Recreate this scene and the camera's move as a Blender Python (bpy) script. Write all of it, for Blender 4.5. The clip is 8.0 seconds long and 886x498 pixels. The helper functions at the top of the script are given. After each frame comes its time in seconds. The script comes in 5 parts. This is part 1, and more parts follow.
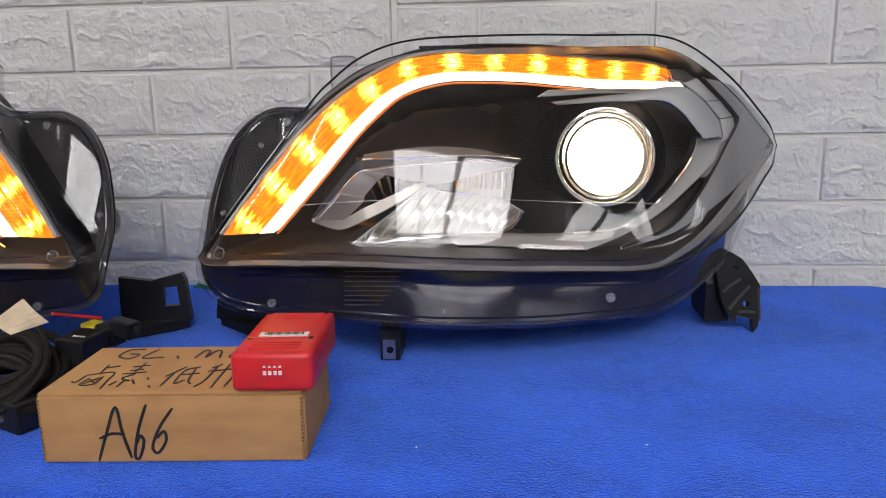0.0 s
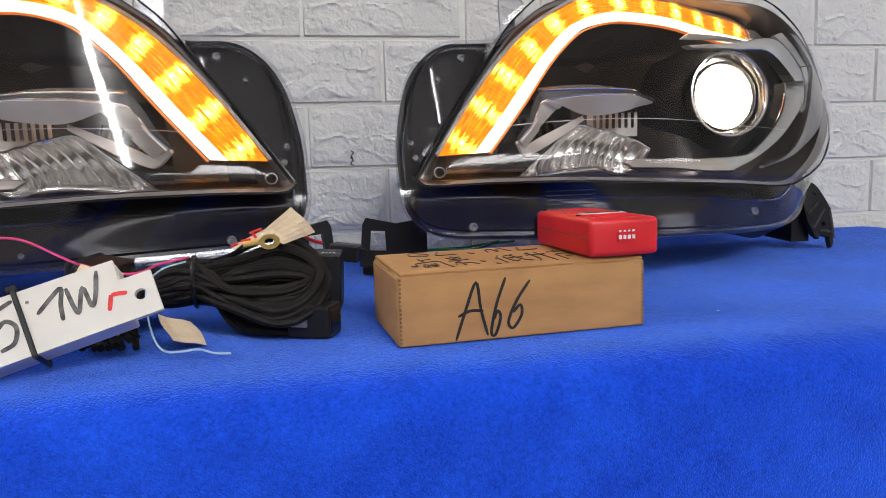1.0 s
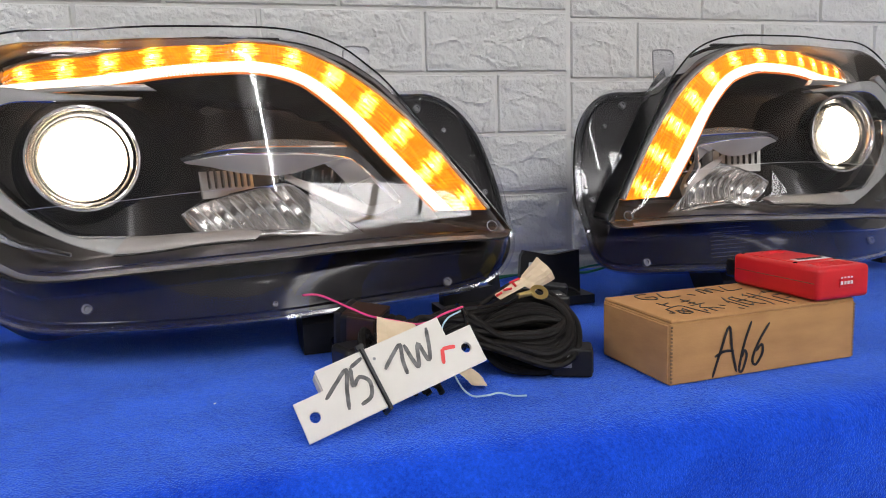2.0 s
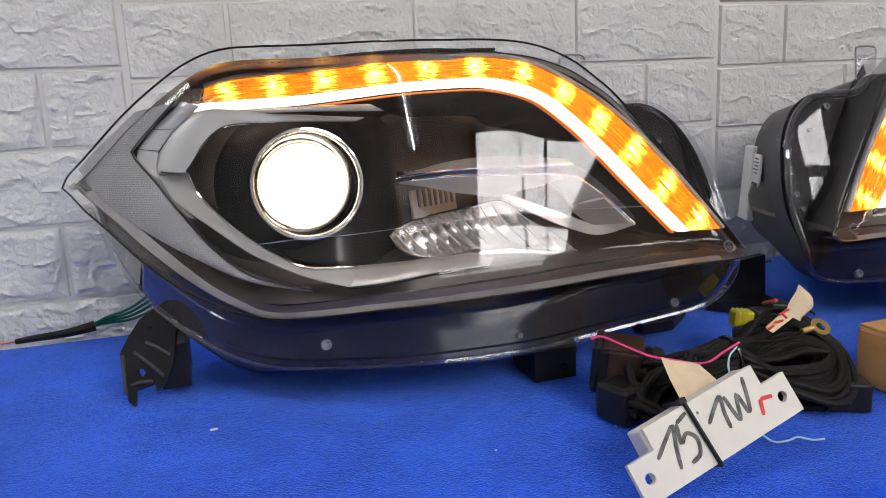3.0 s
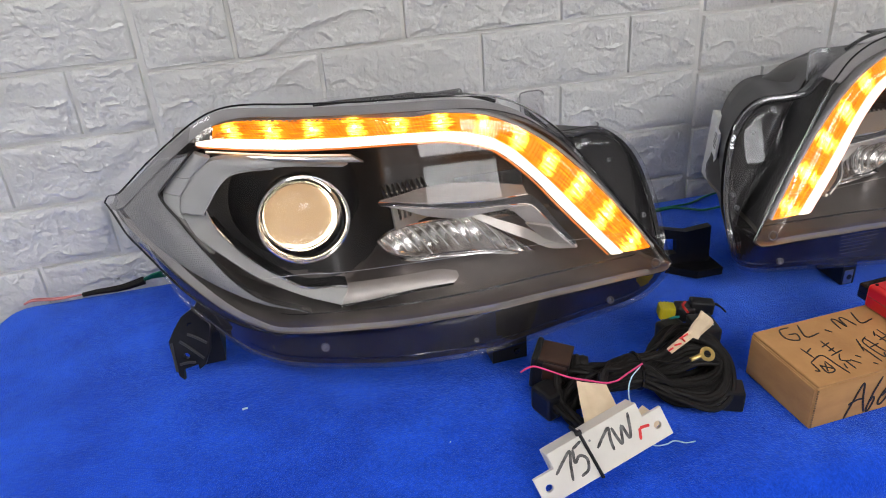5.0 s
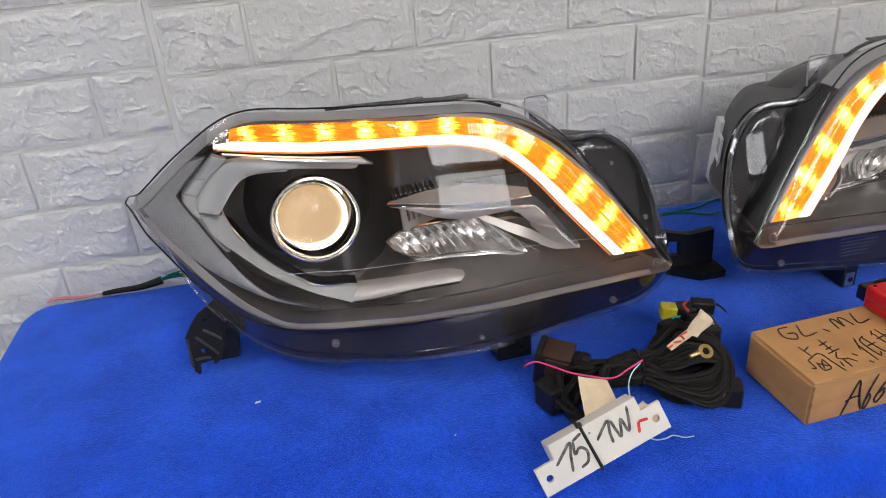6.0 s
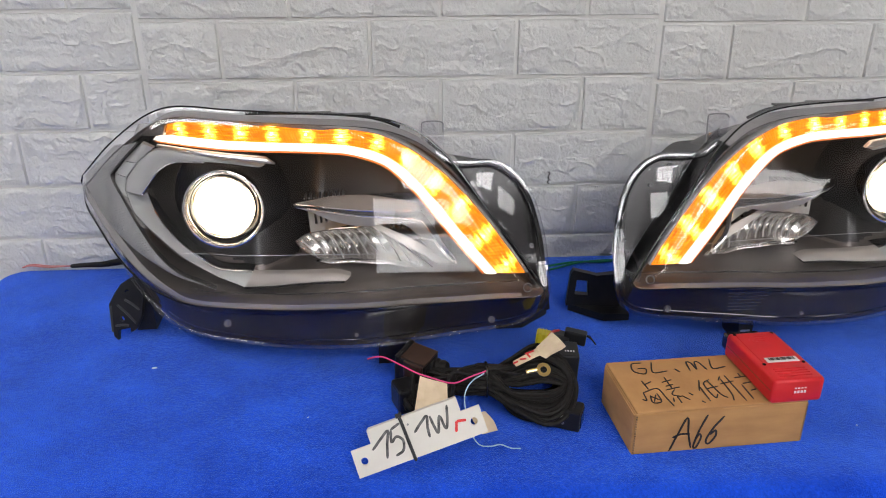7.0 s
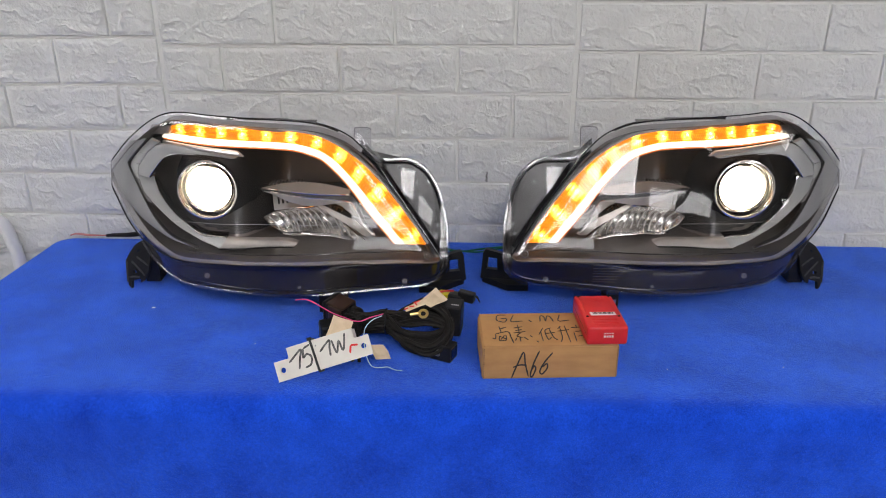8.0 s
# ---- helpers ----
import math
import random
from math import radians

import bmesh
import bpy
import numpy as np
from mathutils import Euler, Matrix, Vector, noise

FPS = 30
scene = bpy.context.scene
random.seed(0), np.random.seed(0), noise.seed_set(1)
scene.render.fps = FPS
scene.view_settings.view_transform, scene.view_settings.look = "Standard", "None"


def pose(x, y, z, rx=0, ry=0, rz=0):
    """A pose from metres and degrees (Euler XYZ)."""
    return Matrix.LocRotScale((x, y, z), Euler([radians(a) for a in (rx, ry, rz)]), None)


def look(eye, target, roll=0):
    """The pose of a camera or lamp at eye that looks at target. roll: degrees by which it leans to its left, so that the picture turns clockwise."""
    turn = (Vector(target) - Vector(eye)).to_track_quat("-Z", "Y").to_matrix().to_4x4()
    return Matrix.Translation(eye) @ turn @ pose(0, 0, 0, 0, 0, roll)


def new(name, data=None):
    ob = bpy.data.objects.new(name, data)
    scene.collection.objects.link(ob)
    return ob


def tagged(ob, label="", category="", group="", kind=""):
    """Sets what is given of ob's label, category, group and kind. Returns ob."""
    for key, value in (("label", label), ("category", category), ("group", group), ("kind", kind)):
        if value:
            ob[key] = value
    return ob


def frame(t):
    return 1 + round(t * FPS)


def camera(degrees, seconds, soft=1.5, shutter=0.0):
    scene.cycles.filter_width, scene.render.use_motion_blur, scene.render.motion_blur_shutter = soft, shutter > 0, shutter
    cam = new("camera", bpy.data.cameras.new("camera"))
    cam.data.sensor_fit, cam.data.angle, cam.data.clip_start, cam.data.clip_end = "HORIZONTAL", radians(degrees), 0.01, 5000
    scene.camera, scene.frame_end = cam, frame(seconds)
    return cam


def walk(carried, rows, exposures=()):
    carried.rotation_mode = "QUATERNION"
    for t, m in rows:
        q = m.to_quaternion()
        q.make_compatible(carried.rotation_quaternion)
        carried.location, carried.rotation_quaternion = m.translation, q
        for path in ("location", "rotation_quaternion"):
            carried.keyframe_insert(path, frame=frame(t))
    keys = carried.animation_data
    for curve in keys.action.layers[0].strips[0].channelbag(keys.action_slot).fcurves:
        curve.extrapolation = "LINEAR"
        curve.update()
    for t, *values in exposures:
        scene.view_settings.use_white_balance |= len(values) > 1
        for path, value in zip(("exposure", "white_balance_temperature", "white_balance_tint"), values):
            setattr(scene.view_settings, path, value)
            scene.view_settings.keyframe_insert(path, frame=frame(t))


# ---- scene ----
cam = camera(63.2, 8.0, soft=1.0)
PATH = [
    (0, (0.517, -0.963, 0.235), (0.365, 0.992, -0.156), -1.0),
    (0.2, (0.452, -0.972, 0.196), (0.436, 0.999, -0.142), -0.9),
    (0.5, (0.349, -0.99, 0.156), (0.508, 0.983, -0.132), -1.2),
    (0.7, (0.261, -0.994, 0.14), (0.527, 0.968, -0.14), -1.2),
    (1, (0.148, -0.991, 0.125), (0.535, 0.954, -0.129), -1.7),
    (1.2, (0.087, -0.985, 0.125), (0.533, 0.95, -0.112), -2.1),
    (1.5, (0.019, -0.984, 0.139), (0.517, 0.937, -0.114), -1.9),
    (1.8, (-0.049, -0.987, 0.161), (0.468, 0.927, -0.102), -2.1),
    (2, (-0.088, -0.989, 0.184), (0.432, 0.922, -0.097), -1.9),
    (2.2, (-0.131, -0.995, 0.2), (0.375, 0.917, -0.101), -2.3),
    (3.3, (-0.289, -0.804, 0.274), (0.237, 1.061, -0.224), -3.1),
    (3.5, (-0.265, -0.731, 0.298), (0.266, 1.106, -0.288), -3.2),
    (3.7, (-0.249, -0.697, 0.331), (0.265, 1.109, -0.356), -2.6),
    (4, (-0.228, -0.759, 0.419), (0.193, 0.99, -0.456), -3.4),
    (4.2, (-0.221, -0.832, 0.442), (0.163, 0.918, -0.449), -3.8),
    (4.5, (-0.218, -0.92, 0.485), (0.128, 0.807, -0.462), -4.4),
    (4.7, (-0.215, -0.945, 0.493), (0.127, 0.781, -0.458), -4.4),
    (5.8, (-0.213, -0.988, 0.497), (0.103, 0.756, -0.43), -4.4),
    (6, (-0.212, -0.993, 0.497), (0.092, 0.756, -0.424), -4.6),
    (6.5, (-0.199, -1.024, 0.492), (0.051, 0.76, -0.376), -3.5),
    (6.8, (-0.128, -1.068, 0.481), (0.041, 0.751, -0.333), -1.6),
    (7, (-0.012, -1.103, 0.466), (0.096, 0.741, -0.302), -0.2),
    (7.2, (0.11, -1.158, 0.479), (0.161, 0.692, -0.279), 0.7),
    (7.5, (0.174, -1.255, 0.499), (0.152, 0.603, -0.24), 0.6),
    (7.7, (0.178, -1.302, 0.51), (0.136, 0.553, -0.236), 0.3),
    (8, (0.185, -1.359, 0.519), (0.12, 0.496, -0.226), -0.1),
]
walk(cam, [(t, look(eye, target, roll)) for t, eye, target, roll in PATH], exposures=((0.0, 0.10), (0.5, 0.24), (1.5, 0.26), (2.0, 0.18), (3.5, 0.14), (6.0, 0.16), (7.0, 0.12), (8.0, 0.03)))

# ---- light: a workshop lit by ceiling fixtures ----
scene.view_settings.exposure = 0.0
PANEL_LIGHT, TUBE_LIGHT, SIDE_LIGHT, WINDOW_LIGHT = 11.5, 45.0, 15.0, 4.5
CEILING_Z, FLOOR_Z = 1.95, -0.75
world = bpy.data.worlds.new("world")
world.use_nodes = True
world.node_tree.nodes["Background"].inputs[0].default_value = (0.8, 0.85, 0.95, 1)
world.node_tree.nodes["Background"].inputs[1].default_value = 0.15
scene.world = world


# ---- materials ----
def material(name, base, rough=0.5, metal=0.0, **extra):
    m = bpy.data.materials.new(name)
    m.use_nodes = True
    b = m.node_tree.nodes["Principled BSDF"]
    b.inputs["Base Color"].default_value = (*base, 1)
    b.inputs["Roughness"].default_value = rough
    b.inputs["Metallic"].default_value = metal
    for key, value in extra.items():
        b.inputs[key.replace("_", " ")].default_value = value
    return m


def node(m, kind, **values):
    n = m.node_tree.nodes.new(kind)
    for key, value in values.items():
        n.inputs[key.replace("_", " ")].default_value = value
    return n


def link(m, a, out, b, slot):
    m.node_tree.links.new(a.outputs[out], b.inputs[slot])


def grain(m, low, high, scale=30.0, detail=6.0, bump=0.0, bump_scale=200.0, stretch=(1, 1, 1), distance=0.001, rough=None):
    """Vary the base colour between low and high, with relief, in object space."""
    b = m.node_tree.nodes["Principled BSDF"]
    co = node(m, "ShaderNodeTexCoord")
    mp = node(m, "ShaderNodeMapping", Scale=stretch)
    link(m, co, "Object", mp, "Vector")
    a = node(m, "ShaderNodeTexNoise", Scale=scale, Detail=detail)
    link(m, mp, "Vector", a, "Vector")
    ramp = node(m, "ShaderNodeValToRGB")
    ramp.color_ramp.elements[0].position, ramp.color_ramp.elements[1].position = 0.3, 0.7
    ramp.color_ramp.elements[0].color, ramp.color_ramp.elements[1].color = (*low, 1), (*high, 1)
    link(m, a, "Fac", ramp, "Fac")
    link(m, ramp, "Color", b, "Base Color")
    if rough:
        rr = node(m, "ShaderNodeMapRange", To_Min=rough[0], To_Max=rough[1])
        link(m, a, "Fac", rr, "Value")
        link(m, rr, "Result", b, "Roughness")
    if bump:
        f = node(m, "ShaderNodeTexNoise", Scale=bump_scale, Detail=4.0)
        link(m, mp, "Vector", f, "Vector")
        bp = node(m, "ShaderNodeBump", Strength=bump, Distance=distance)
        link(m, f, "Fac", bp, "Height")
        link(m, bp, "Normal", b, "Normal")
    return m


def glowing(name, colour, strength, base=(0.8, 0.8, 0.8)):
    m = material(name, base, 0.4)
    b = m.node_tree.nodes["Principled BSDF"]
    b.inputs["Emission Color"].default_value = (*colour, 1)
    b.inputs["Emission Strength"].default_value = strength
    return m


def clear_cover(name, tint, gloss=1.0, rough=0.02):
    """Thin clear plastic: it lets light straight through and mirrors more at a slant."""
    m = bpy.data.materials.new(name)
    m.use_nodes = True
    nt = m.node_tree
    nt.nodes.remove(nt.nodes["Principled BSDF"])
    out = nt.nodes["Material Output"]
    lw = node(m, "ShaderNodeLayerWeight", Blend=0.5)
    p = nt.nodes.new("ShaderNodeMath")
    p.operation = "POWER"
    p.inputs[1].default_value = 4.0
    link(m, lw, "Facing", p, 0)
    mr = node(m, "ShaderNodeMapRange", To_Min=0.045 * gloss, To_Max=0.95)
    link(m, p, "Value", mr, "Value")
    tr = node(m, "ShaderNodeBsdfTransparent", Color=(*tint, 1))
    gl = node(m, "ShaderNodeBsdfGlossy", Color=(1, 1, 1, 1), Roughness=rough)
    mix = node(m, "ShaderNodeMixShader")
    link(m, mr, "Result", mix, "Fac")
    nt.links.new(tr.outputs[0], mix.inputs[1])
    nt.links.new(gl.outputs[0], mix.inputs[2])
    nt.links.new(mix.outputs[0], out.inputs["Surface"])
    return m


FOAM = grain(material("white_foam_brick", (0.74, 0.735, 0.72), 0.55), (0.665, 0.665, 0.65), (0.725, 0.725, 0.71), 9.0, 5.0, 1.0, 300.0, distance=0.0016)
FOAM_BASE = grain(material("white_foam_joint", (0.74, 0.74, 0.73), 0.6), (0.72, 0.715, 0.695), (0.77, 0.765, 0.745), 12.0, 5.0, 0.3, 300.0)
PLASTER = grain(material("plaster", (0.7, 0.7, 0.7), 0.9), (0.64, 0.64, 0.63), (0.72, 0.72, 0.71), 3.0, 6.0, 0.2, 60.0)
WALL_PAINT = grain(material("pale_wall_paint", (0.62, 0.62, 0.62), 0.8), (0.46, 0.455, 0.45), (0.54, 0.535, 0.53), 3.0, 6.0, 0.2, 60.0)
CONCRETE = grain(material("concrete_floor", (0.3, 0.3, 0.3), 0.7), (0.22, 0.22, 0.22), (0.36, 0.35, 0.34), 4.0, 8.0, 0.2, 80.0)
BLACK = grain(material("black_plastic", (0.02, 0.02, 0.021), 0.42, Specular_IOR_Level=0.3), (0.007, 0.007, 0.008), (0.016, 0.016, 0.017), 40.0, 5.0, 0.15, 900.0, distance=0.0003)
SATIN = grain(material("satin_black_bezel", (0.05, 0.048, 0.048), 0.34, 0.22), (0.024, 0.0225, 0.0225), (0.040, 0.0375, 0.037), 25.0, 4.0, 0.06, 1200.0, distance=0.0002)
# lighter, warmer bezel colour standing in for the amber strip mirrored in the floor
FLOOR_SHEEN = grain(material("satin_graphite_with_strip_sheen", (0.25, 0.22, 0.2), 0.30, 0.6), (0.155, 0.132, 0.122), (0.215, 0.187, 0.173), 30.0, 4.0, 0.06, 1200.0, distance=0.0002)
HOUSING = grain(material("dark_grey_housing", (0.04, 0.04, 0.042), 0.5), (0.034, 0.034, 0.036), (0.050, 0.050, 0.052), 30.0, 5.0, 0.2, 700.0, distance=0.0003)
SHROUD = material("dark_mirror_shroud", (0.16, 0.15, 0.15), 0.15, 1.0)
BRONZE = grain(material("warm_silver_paint", (0.40, 0.37, 0.345), 0.3, 0.4), (0.37, 0.34, 0.315), (0.44, 0.405, 0.38), 30.0)
GLOSS = material("gloss_black", (0.012, 0.012, 0.013), 0.12)
SMOKE = grain(material("smoked_panel", (0.012, 0.011, 0.012), 0.13, Specular_IOR_Level=0.25), (0.016, 0.0145, 0.015), (0.026, 0.024, 0.025), 30.0, 4.0)
# graphite paled to carry bright reflections in the clear lens over it
SHEEN_GRAPHITE = grain(material("graphite_paled_by_lens_sheen", (0.34, 0.325, 0.32), 0.42, 0.15), (0.31, 0.295, 0.29), (0.38, 0.365, 0.36), 40.0)
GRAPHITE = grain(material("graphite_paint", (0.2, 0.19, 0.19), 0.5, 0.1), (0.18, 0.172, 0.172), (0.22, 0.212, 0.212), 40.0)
CHROME = material("chrome", (0.82, 0.82, 0.83), 0.08, 1.0)
REFLECTOR = material("mirror_reflector", (0.84, 0.81, 0.78), 0.24, 1.0)
SOFT_CHROME = material("satin_chrome", (0.68, 0.67, 0.66), 0.34, 1.0)
# leg and rail colour raised to include the glow reflected from the bezel floor
GLOW_GREY = grain(material("satin_grey_with_floor_glow", (0.56, 0.52, 0.48), 0.34, 0.25), (0.55, 0.505, 0.46), (0.63, 0.585, 0.54), 30.0)
BLADE = grain(material("satin_metal_plating", (0.60, 0.56, 0.53), 0.24, 0.6), (0.57, 0.53, 0.495), (0.64, 0.60, 0.565), 30.0)
# blade plating made paler to stand in for bounce from bars and floor
BOUNCE_PLATING = grain(material("satin_plating_with_bounce_light", (0.78, 0.74, 0.70), 0.3, 0.1), (0.75, 0.71, 0.665), (0.81, 0.775, 0.735), 30.0)
SILVER = grain(material("silver_paint", (0.36, 0.365, 0.36), 0.36, 0.15), (0.34, 0.345, 0.34), (0.41, 0.415, 0.41), 20.0, 3.0, 0.1, 900.0, distance=0.0002)
GREY = material("grey_reflector", (0.27, 0.27, 0.275), 0.3, 0.4)
_cell = node(GREY, "ShaderNodeTexVoronoi", Scale=560.0, Randomness=0.15)
_co = node(GREY, "ShaderNodeTexCoord")
link(GREY, _co, "Object", _cell, "Vector")
_cb = node(GREY, "ShaderNodeBump", Strength=0.9, Distance=0.001)
link(GREY, _cell, "Distance", _cb, "Height")
link(GREY, _cb, "Normal", GREY.node_tree.nodes["Principled BSDF"], "Normal")
CLEAR = clear_cover("clear_polycarbonate", (0.985, 0.985, 0.99), 1.0)
RIM_CLEAR = clear_cover("clear_moulded_rim", (0.90, 0.90, 0.92), 1.6, 0.06)
CLEAR_SKIRT = clear_cover("clear_polycarbonate_edge", (0.95, 0.95, 0.965), 1.0, 0.03)
CARD = grain(material("brown_cardboard", (0.38, 0.22, 0.11), 0.85), (0.39, 0.20, 0.076), (0.50, 0.272, 0.105), 22.0, 8.0, 0.25, 260.0, (1, 1, 3.0), 0.0006)
CARD_EDGE = grain(material("cut_cardboard", (0.2, 0.11, 0.05), 0.9), (0.12, 0.07, 0.03), (0.3, 0.18, 0.09), 300.0)
INK = material("black_marker", (0.012, 0.011, 0.011), 0.5)
GREY_INK = grain(material("worn_black_marker", (0.06, 0.058, 0.056), 0.5), (0.02, 0.019, 0.019), (0.16, 0.155, 0.15), 160.0)
RED_INK = material("red_marker", (0.7, 0.03, 0.03), 0.5)
RED = grain(material("red_abs", (0.62, 0.01, 0.018), 0.38), (0.56, 0.008, 0.014), (0.66, 0.014, 0.022), 30.0, 4.0, 0.12, 1500.0, distance=0.0002)
WHITE = grain(material("white_ceramic", (0.74, 0.74, 0.72), 0.5), (0.66, 0.625, 0.565), (0.72, 0.69, 0.63), 40.0, 5.0, 0.1, 800.0, distance=0.0003)
PAPER = grain(material("masking_tape", (0.72, 0.58, 0.4), 0.8), (0.66, 0.52, 0.34), (0.77, 0.63, 0.45), 60.0, 5.0, 0.3, 400.0, distance=0.0004)
LABEL = material("white_label", (0.75, 0.75, 0.74), 0.5)
CABLE = grain(material("black_cloth_tape", (0.015, 0.014, 0.013), 0.62, Specular_IOR_Level=0.22), (0.0038, 0.0034, 0.0031), (0.0135, 0.0115, 0.0105), 260.0, 4.0, 0.5, 900.0, distance=0.0006)
BROWN = grain(material("brown_black_plug", (0.04, 0.02, 0.013), 0.35), (0.020, 0.010, 0.007), (0.050, 0.023, 0.014), 60.0)
BRASS = material("brass", (0.7, 0.5, 0.18), 0.3, 1.0)
STEEL = material("steel", (0.6, 0.6, 0.6), 0.3, 1.0)
CLIP = grain(material("clear_clip", (0.2, 0.2, 0.21), 0.45, 0.3), (0.05, 0.05, 0.055), (0.20, 0.20, 0.21), 500.0)
STRIP_END = material("clear_ribbed_plastic", (0.50, 0.485, 0.48), 0.25, 0.2)
COMB = grain(material("satin_grey_comb", (0.4, 0.38, 0.35), 0.4, 0.5), (0.50, 0.48, 0.455), (0.60, 0.58, 0.55), 60.0)
PINK = material("pink_wire", (0.75, 0.06, 0.22), 0.4)
CYAN = material("pale_blue_wire", (0.45, 0.65, 0.75), 0.4)
GREEN = material("green_wire", (0.0, 0.14, 0.07), 0.4)
REDWIRE = material("red_wire", (0.6, 0.02, 0.02), 0.4)
SALMON = material("salmon_wire", (0.5, 0.16, 0.14), 0.45)
TEAL = material("teal_tape", (0.02, 0.3, 0.28), 0.6)
YELLOW = material("yellow_plug", (0.6, 0.5, 0.02), 0.4)
TUBE_WHITE = grain(material("white_enamel", (0.75, 0.75, 0.74), 0.35), (0.7, 0.7, 0.68), (0.78, 0.78, 0.77), 10.0)
AMBER = glowing("lit_amber_plastic", (1.0, 0.25, 0.004), 0.95, (0.40, 0.05, 0.0))
AMBER.node_tree.nodes["Principled BSDF"].inputs["Specular IOR Level"].default_value = 0.15
AMBER_DIM = glowing("amber_edge_glow", (1.0, 0.22, 0.02), 0.5, (0.3, 0.08, 0.01))


def math_node(m, op, a, b=None, out="Value"):
    n = m.node_tree.nodes.new("ShaderNodeMath")
    n.operation = op
    for i, v in enumerate((a, b)):
        if v is None:
            continue
        if isinstance(v, (int, float)):
            n.inputs[i].default_value = v
        else:
            m.node_tree.links.new(v, n.inputs[i])
    return n.outputs[0]


def streaks(m, scale, detail=4.0):
    uv = node(m, "ShaderNodeUVMap")
    mp = node(m, "ShaderNodeMapping", Scale=scale)
    link(m, uv, "UV", mp, "Vector")
    n = node(m, "ShaderNodeTexNoise", Scale=1.0, Detail=detail)
    link(m, mp, "Vector", n, "Vector")
    return n.outputs["Fac"]


def lit_strip(m):
    """Twelve LEDs behind ribbed amber plastic, along the strip's length."""
    b = m.node_tree.nodes["Principled BSDF"]
    uv = node(m, "ShaderNodeUVMap")
    sep = node(m, "ShaderNodeSeparateXYZ")
    link(m, uv, "UV", sep, "Vector")
    x = math_node(m, "MULTIPLY_ADD", sep.outputs["X"], 11.96)
    m.node_tree.nodes[-1].inputs[2].default_value = -0.038
    d = math_node(m, "SUBTRACT", math_node(m, "FRACT", x), 0.5)
    across = math_node(m, "MULTIPLY", math_node(m, "SUBTRACT", sep.outputs["Y"], 0.5), 0.30)
    d = math_node(m, "SQRT", math_node(m, "ADD", math_node(m, "MULTIPLY", d, d), math_node(m, "MULTIPLY", across, across)))
    patch = streaks(m, (60.0, 4.0, 1.0), 3.0)
    line = streaks(m, (26.0, 26.0, 1.0), 3.0)
    soft = math_node(m, "ADD", d, math_node(m, "MULTIPLY", math_node(m, "SUBTRACT", patch, 0.5), 0.40))
    pulse = node(m, "ShaderNodeMapRange", From_Min=0.30, From_Max=0.04)
    pulse.interpolation_type = "SMOOTHSTEP"
    m.node_tree.links.new(soft, pulse.inputs["Value"])
    fine = node(m, "ShaderNodeMapRange", From_Min=0.44, From_Max=0.60)
    m.node_tree.links.new(line, fine.inputs["Value"])
    hot = math_node(m, "MULTIPLY", pulse.outputs["Result"], math_node(m, "ADD", math_node(m, "MULTIPLY", fine.outputs["Result"], 0.93), 0.07))
    glow = math_node(m, "ADD", math_node(m, "MULTIPLY", hot, 10.0), math_node(m, "ADD", math_node(m, "MULTIPLY", math_node(m, "POWER", line, 3.0), 7.2), 0.14))
    m.node_tree.links.new(glow, b.inputs["Emission Strength"])
    tint = node(m, "ShaderNodeMixRGB", Color1=(1.0, 0.285, 0.008, 1), Color2=(1.0, 0.60, 0.09, 1))
    m.node_tree.links.new(hot, tint.inputs["Fac"])
    link(m, tint, "Color", b, "Emission Color")


lit_strip(AMBER)
LED_CORE = glowing("lit_amber_led_core", (1.0, 0.72, 0.22), 8.0, (0.5, 0.3, 0.1))
WHITE_GLOW = glowing("lit_white_bar", (1.0, 0.86, 0.66), 2.6)
_uv = node(WHITE_GLOW, "ShaderNodeUVMap")
_sep = node(WHITE_GLOW, "ShaderNodeSeparateXYZ")
link(WHITE_GLOW, _uv, "UV", _sep, "Vector")
_rib = math_node(WHITE_GLOW, "SINE", math_node(WHITE_GLOW, "MULTIPLY", _sep.outputs["X"], 2 * math.pi * 150))
_rib = math_node(WHITE_GLOW, "MULTIPLY", math_node(WHITE_GLOW, "ADD", _rib, 1.25), math_node(WHITE_GLOW, "MULTIPLY", streaks(WHITE_GLOW, (18.0, 2.0, 1.0), 2.0), 1.9))
_rib = math_node(WHITE_GLOW, "ADD", _rib, math_node(WHITE_GLOW, "MULTIPLY", math_node(WHITE_GLOW, "POWER", _sep.outputs["X"], 5.0), 1.5))
WHITE_GLOW.node_tree.links.new(_rib, WHITE_GLOW.node_tree.nodes["Principled BSDF"].inputs["Emission Strength"])
BEAM = glowing("lit_projector_core", (1.0, 0.9, 0.72), 6.0)
# dim emission in place of stray beam light on the shield
DIM_BEAM = glowing("glowing_projector_shield", (1.0, 0.66, 0.36), 0.5, (0.05, 0.04, 0.03))
PANEL_GLOW = glowing("ceiling_light_diffuser", (1.0, 0.98, 0.985), PANEL_LIGHT)
TUBE_GLOW = glowing("fluorescent_tube", (1.0, 0.98, 0.985), TUBE_LIGHT)
WINDOW_GLOW = glowing("window_daylight", (0.95, 0.98, 1.0), WINDOW_LIGHT)
SOFT_PANEL_GLOW = glowing("far_ceiling_light_diffuser", (1.0, 0.98, 0.985), 0.6 * PANEL_LIGHT)
SIDE_GLOW = glowing("side_light_diffuser", (1.0, 0.98, 0.985), SIDE_LIGHT)
GLASS = bpy.data.materials.new("projector_glass")
GLASS.use_nodes = True
GLASS.node_tree.nodes.remove(GLASS.node_tree.nodes["Principled BSDF"])
_g = node(GLASS, "ShaderNodeBsdfGlass", Color=(1, 0.97, 0.92, 1), Roughness=0.11, IOR=1.5)
